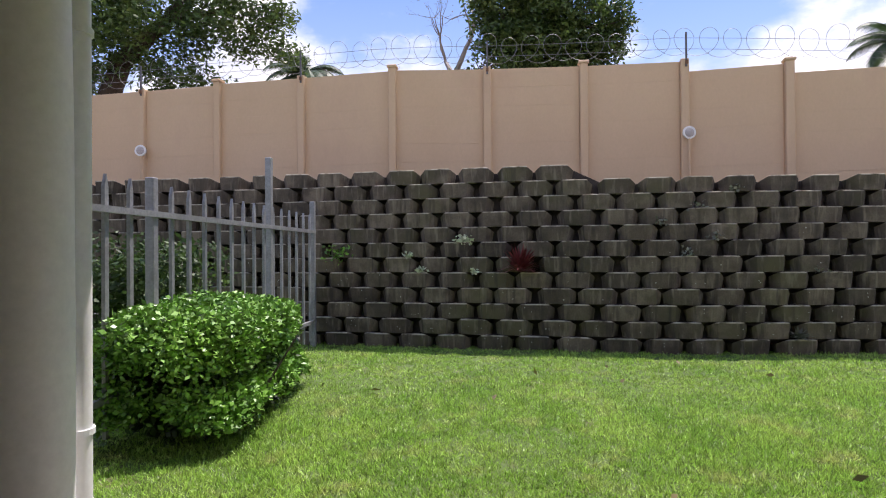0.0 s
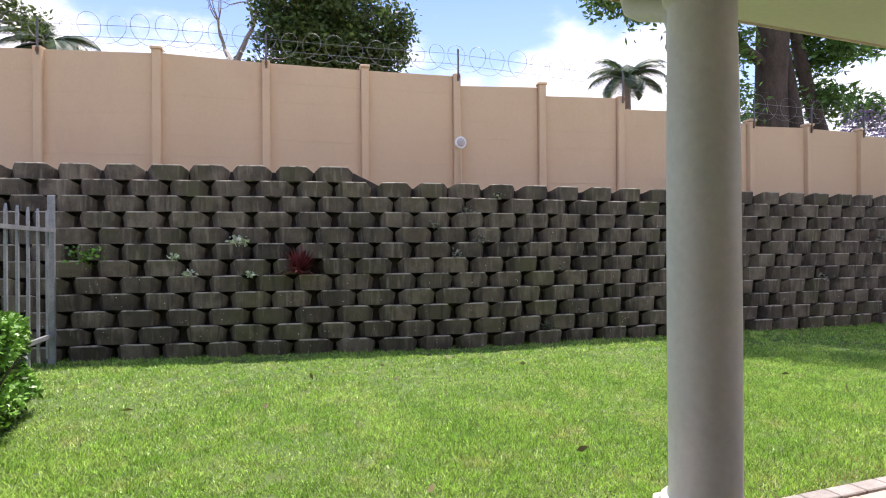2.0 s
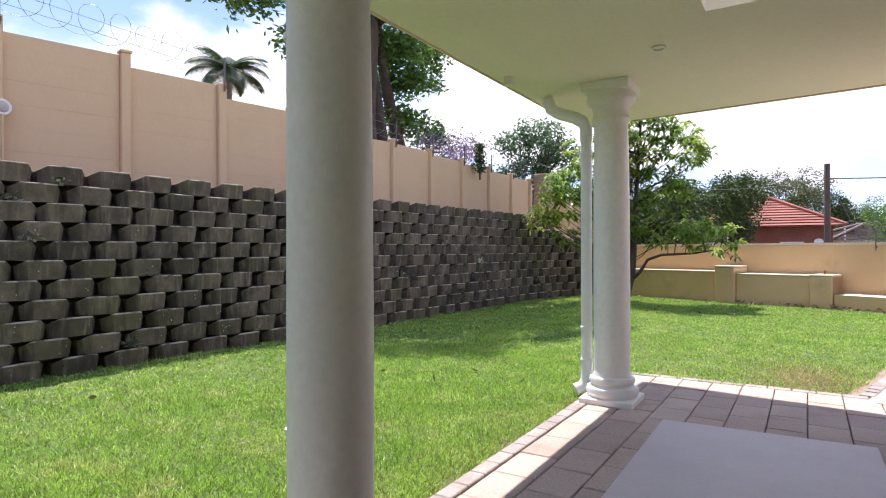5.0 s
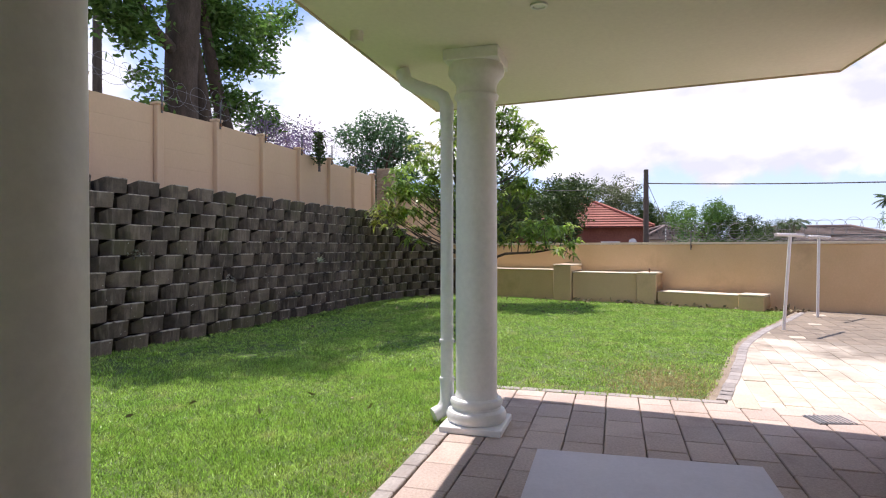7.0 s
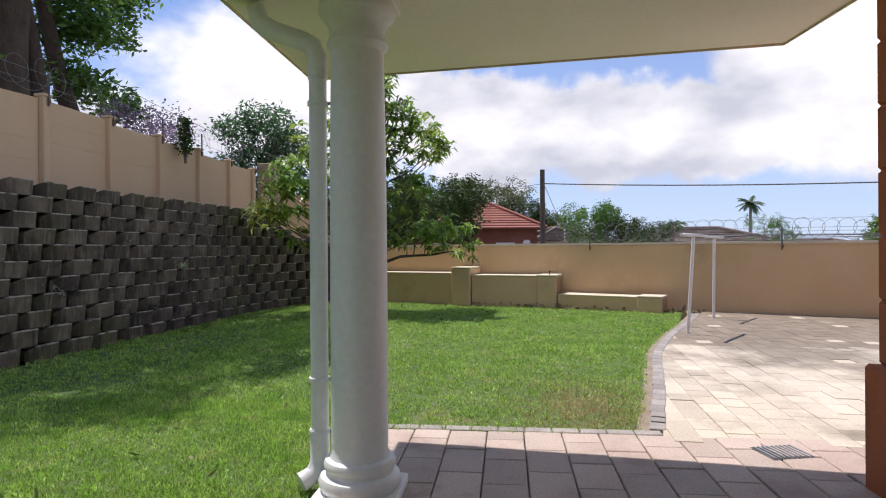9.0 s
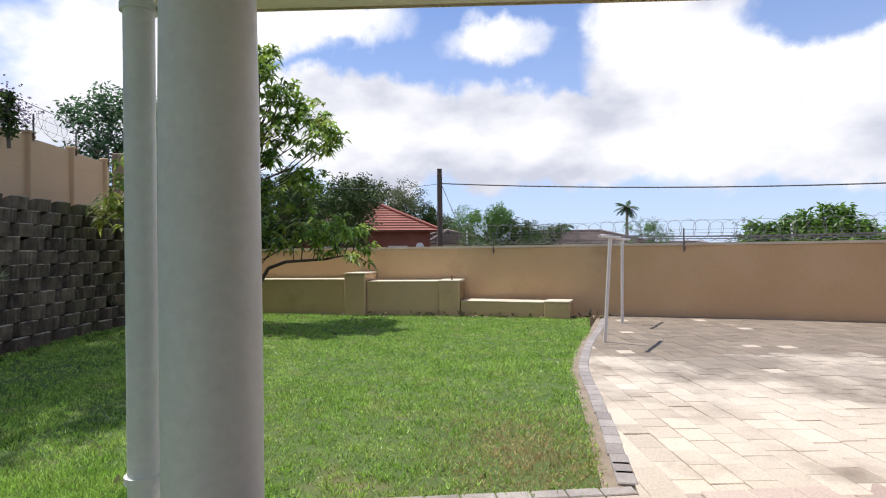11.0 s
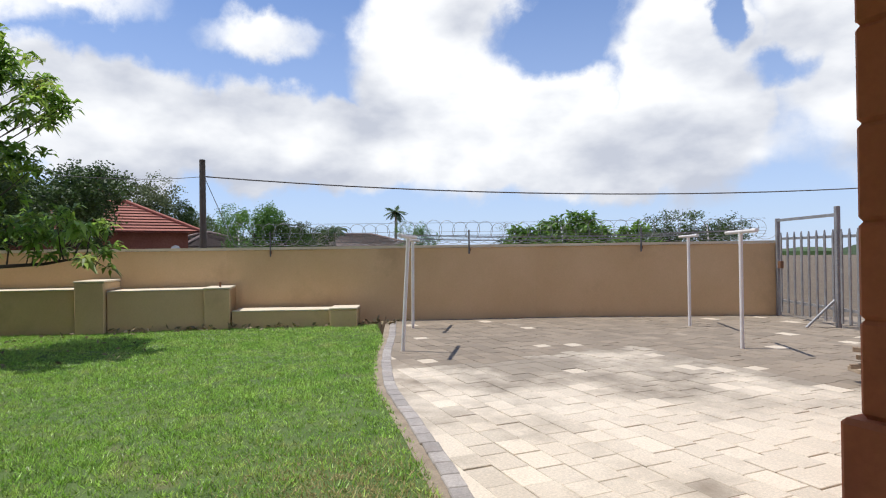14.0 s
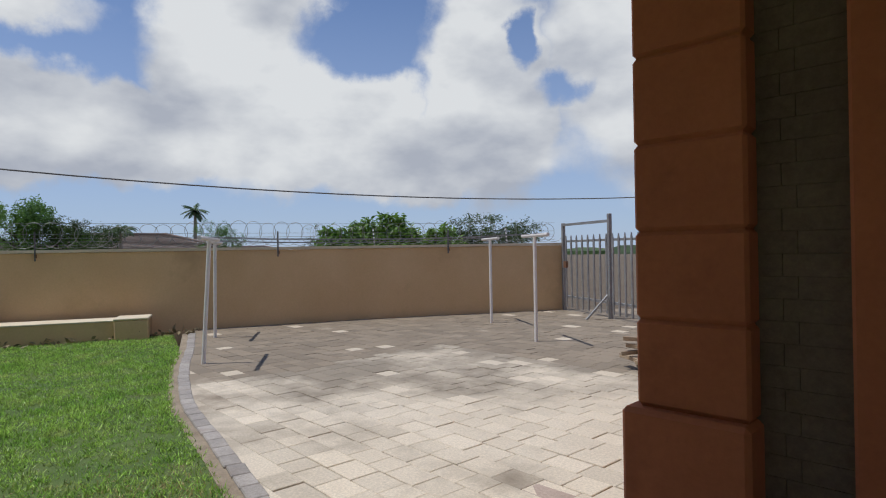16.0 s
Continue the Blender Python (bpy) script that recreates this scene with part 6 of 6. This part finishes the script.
# ---- pavers ----
def paver_rows():
    rng = np.random.default_rng(401)
    floor = thing("floor", "terracotta-tinted concrete pavers of the veranda floor", "floor", (0, 0, 0), "", "structure")
    rest = Shape()
    made = 0
    tiles = []
    y, k = 0.155, 0
    while y > -3.35:
        w = float(rng.choice([0.265, 0.27, 0.275]))
        x = 1.22 + (0.2 if k % 2 else 0.0) + rng.normal() * 0.03
        while x > -9.3:
            ln = float(rng.choice([0.39, 0.40, 0.41]))
            end = x - ln
            right = min(x, 1.225)
            if right - end > 0.06:
                tiles.append(((right + end) / 2, y - w / 2, right - end, w))
            x = end
        y -= w
        k += 1
    for cx, cy, ln, w in tiles:
        if -3.62 < cx < -0.32 and -1.93 < cy < -0.48 and -3.45 < cx - ln / 2 and cx + ln / 2 < -0.42 and cy + w / 2 < -0.56 and cy - w / 2 > -1.85:
            continue
        if math.hypot(cx - 0.93, cy + 2.62) < 0.08:
            continue
        dz = rng.normal() * 0.0015
        s = Shape().box((0, 0, -0.03), (ln - 0.008, w - 0.008, 0.06), 0, 0.006)
        if cx > -3.0 and made < 300:
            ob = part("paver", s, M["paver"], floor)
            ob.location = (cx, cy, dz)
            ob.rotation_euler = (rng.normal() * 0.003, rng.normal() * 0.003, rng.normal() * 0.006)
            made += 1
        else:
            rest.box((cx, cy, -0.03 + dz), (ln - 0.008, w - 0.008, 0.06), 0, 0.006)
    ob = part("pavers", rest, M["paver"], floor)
    ob["kind"] = "stuff"
    # edging bricks along the lawn
    x = -9.3
    k = 0
    while x < 1.2:
        part("edging_brick", Shape().box((x + 0.1, 0.215, -0.028), (0.192, 0.105, 0.07), rng.normal() * 0.012, 0.006), M["edging"], floor)
        x += 0.2
    y = 0.26
    while y > -1.8:
        part("edging_brick", Shape().box((1.28, y - 0.1, -0.03), (0.10, 0.192, 0.065), rng.normal() * 0.012, 0.006), M["edging"], floor)
        y -= 0.2
    place, total = along(KERB)
    s_ = 0.06
    while s_ < total - 0.05:
        p, d = place(s_)
        nrm = Vector((-d.y, d.x, 0))
        q = p - nrm * (0.03 + rng.normal() * 0.003)
        part("edging_brick", Shape().box((q.x, q.y, -0.028), (0.196, 0.118, 0.07), math.atan2(d.y, d.x) + rng.normal() * 0.014, 0.007), M["edging"], floor)
        s_ += 0.203


paver_rows()


def yard_pavers():
    rng = np.random.default_rng(402)
    yard = thing("pavement_yard", "sun-bleached concrete pavers of the yard with grey stains", "paving", (0, 0, 0), "", "structure")
    poly = [(1.24, -1.94), (1.30, -1.93)] + [(x - 0.03, y - 0.09) for x, y in KERB[1:-1]] + [(9.5, -4.78), (9.95, -4.65), (8.7, -7.58), (7.47, -9.78), (6.3, -11.7), (4.6, -13.2), (-0.5, -13.2), (-0.5, -3.36), (1.24, -3.36)]

    def inside(x, y):
        ok = False
        for i in range(len(poly)):
            (x0, y0), (x1, y1) = poly[i], poly[i - 1]
            if (y0 > y) != (y1 > y) and x < (x1 - x0) * (y - y0) / (y1 - y0) + x0:
                ok = not ok
        return ok

    def cut_at_kerb(quad):
        """The part of a paver on the yard's side of the kerb."""
        mx = sum(q.x for q in quad) / 4
        seg = min(range(len(KERB) - 1), key=lambda i: abs((KERB[i][0] + KERB[i + 1][0]) / 2 - mx))
        (x0, y0), (x1, y1) = KERB[seg], KERB[seg + 1]
        d = Vector((x1 - x0, y1 - y0, 0)).normalized()
        nrm = Vector((-d.y, d.x, 0))
        side = [(q - Vector((x0, y0, 0))).dot(nrm) + 0.07 for q in quad]
        out = []
        for i in range(4):
            a, b = quad[i - 1], quad[i]
            sa, sb = side[i - 1], side[i]
            if (sa < 0) != (sb < 0):
                p = a.lerp(b, sa / (sa - sb))
                out.append((p.x, p.y))
            if sb < 0:
                out.append((b.x, b.y))
        return out

    ang = radians(-4)
    u, v = Vector((math.cos(ang), math.sin(ang), 0)), Vector((-math.sin(ang), math.cos(ang), 0))
    rest = Shape()
    made = 0
    row = -14.0
    r = 0
    while row < 2:
        w = float(rng.choice([0.20, 0.205, 0.21]))
        s_ = -2.0 + rng.uniform(0, 0.3)
        while s_ < 16:
            ln = rng.choice([0.20, 0.30, 0.27, 0.23])
            c = u * (s_ + ln / 2) + v * (row + w / 2)
            corners = [u * (s_ + a * ln) + v * (row + b * w) for a in (0, 1) for b in (0, 1)]
            within = [inside(q.x, q.y) for q in corners]
            if any(within) and not all(within) and c.x > 1.3 and c.y > -6.0:
                cut = cut_at_kerb([corners[0], corners[2], corners[3], corners[1]])
                if len(cut) > 2:
                    rest.prism(cut, -0.06, -0.001)
            elif inside(c.x, c.y) or sum(within) >= 2:
                rz = ang + rng.normal() * 0.008
                dz = rng.normal() * 0.002
                if c.x < 5.2 and c.y > -6.5 and c.x > 1.0 and made < 290:
                    ob = part("paver", Shape().box((0, 0, -0.03), (ln - 0.005, w - 0.005, 0.06), 0, 0.004), M["paver_yard"], yard)
                    ob.location = (c.x, c.y, dz)
                    ob.rotation_euler = (0, 0, rz)
                    made += 1
                else:
                    rest.box((c.x, c.y, -0.03 + dz), (ln - 0.005, w - 0.005, 0.06), rz, 0.004)
            s_ += ln
        row += w
        r += 1
    ob = part("pavers", rest, M["paver_far"], yard)
    ob["kind"] = "stuff"


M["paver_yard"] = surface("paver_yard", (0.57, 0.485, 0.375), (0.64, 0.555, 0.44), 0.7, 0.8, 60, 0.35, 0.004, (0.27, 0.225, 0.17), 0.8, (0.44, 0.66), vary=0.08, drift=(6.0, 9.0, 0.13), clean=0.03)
yard_pavers()
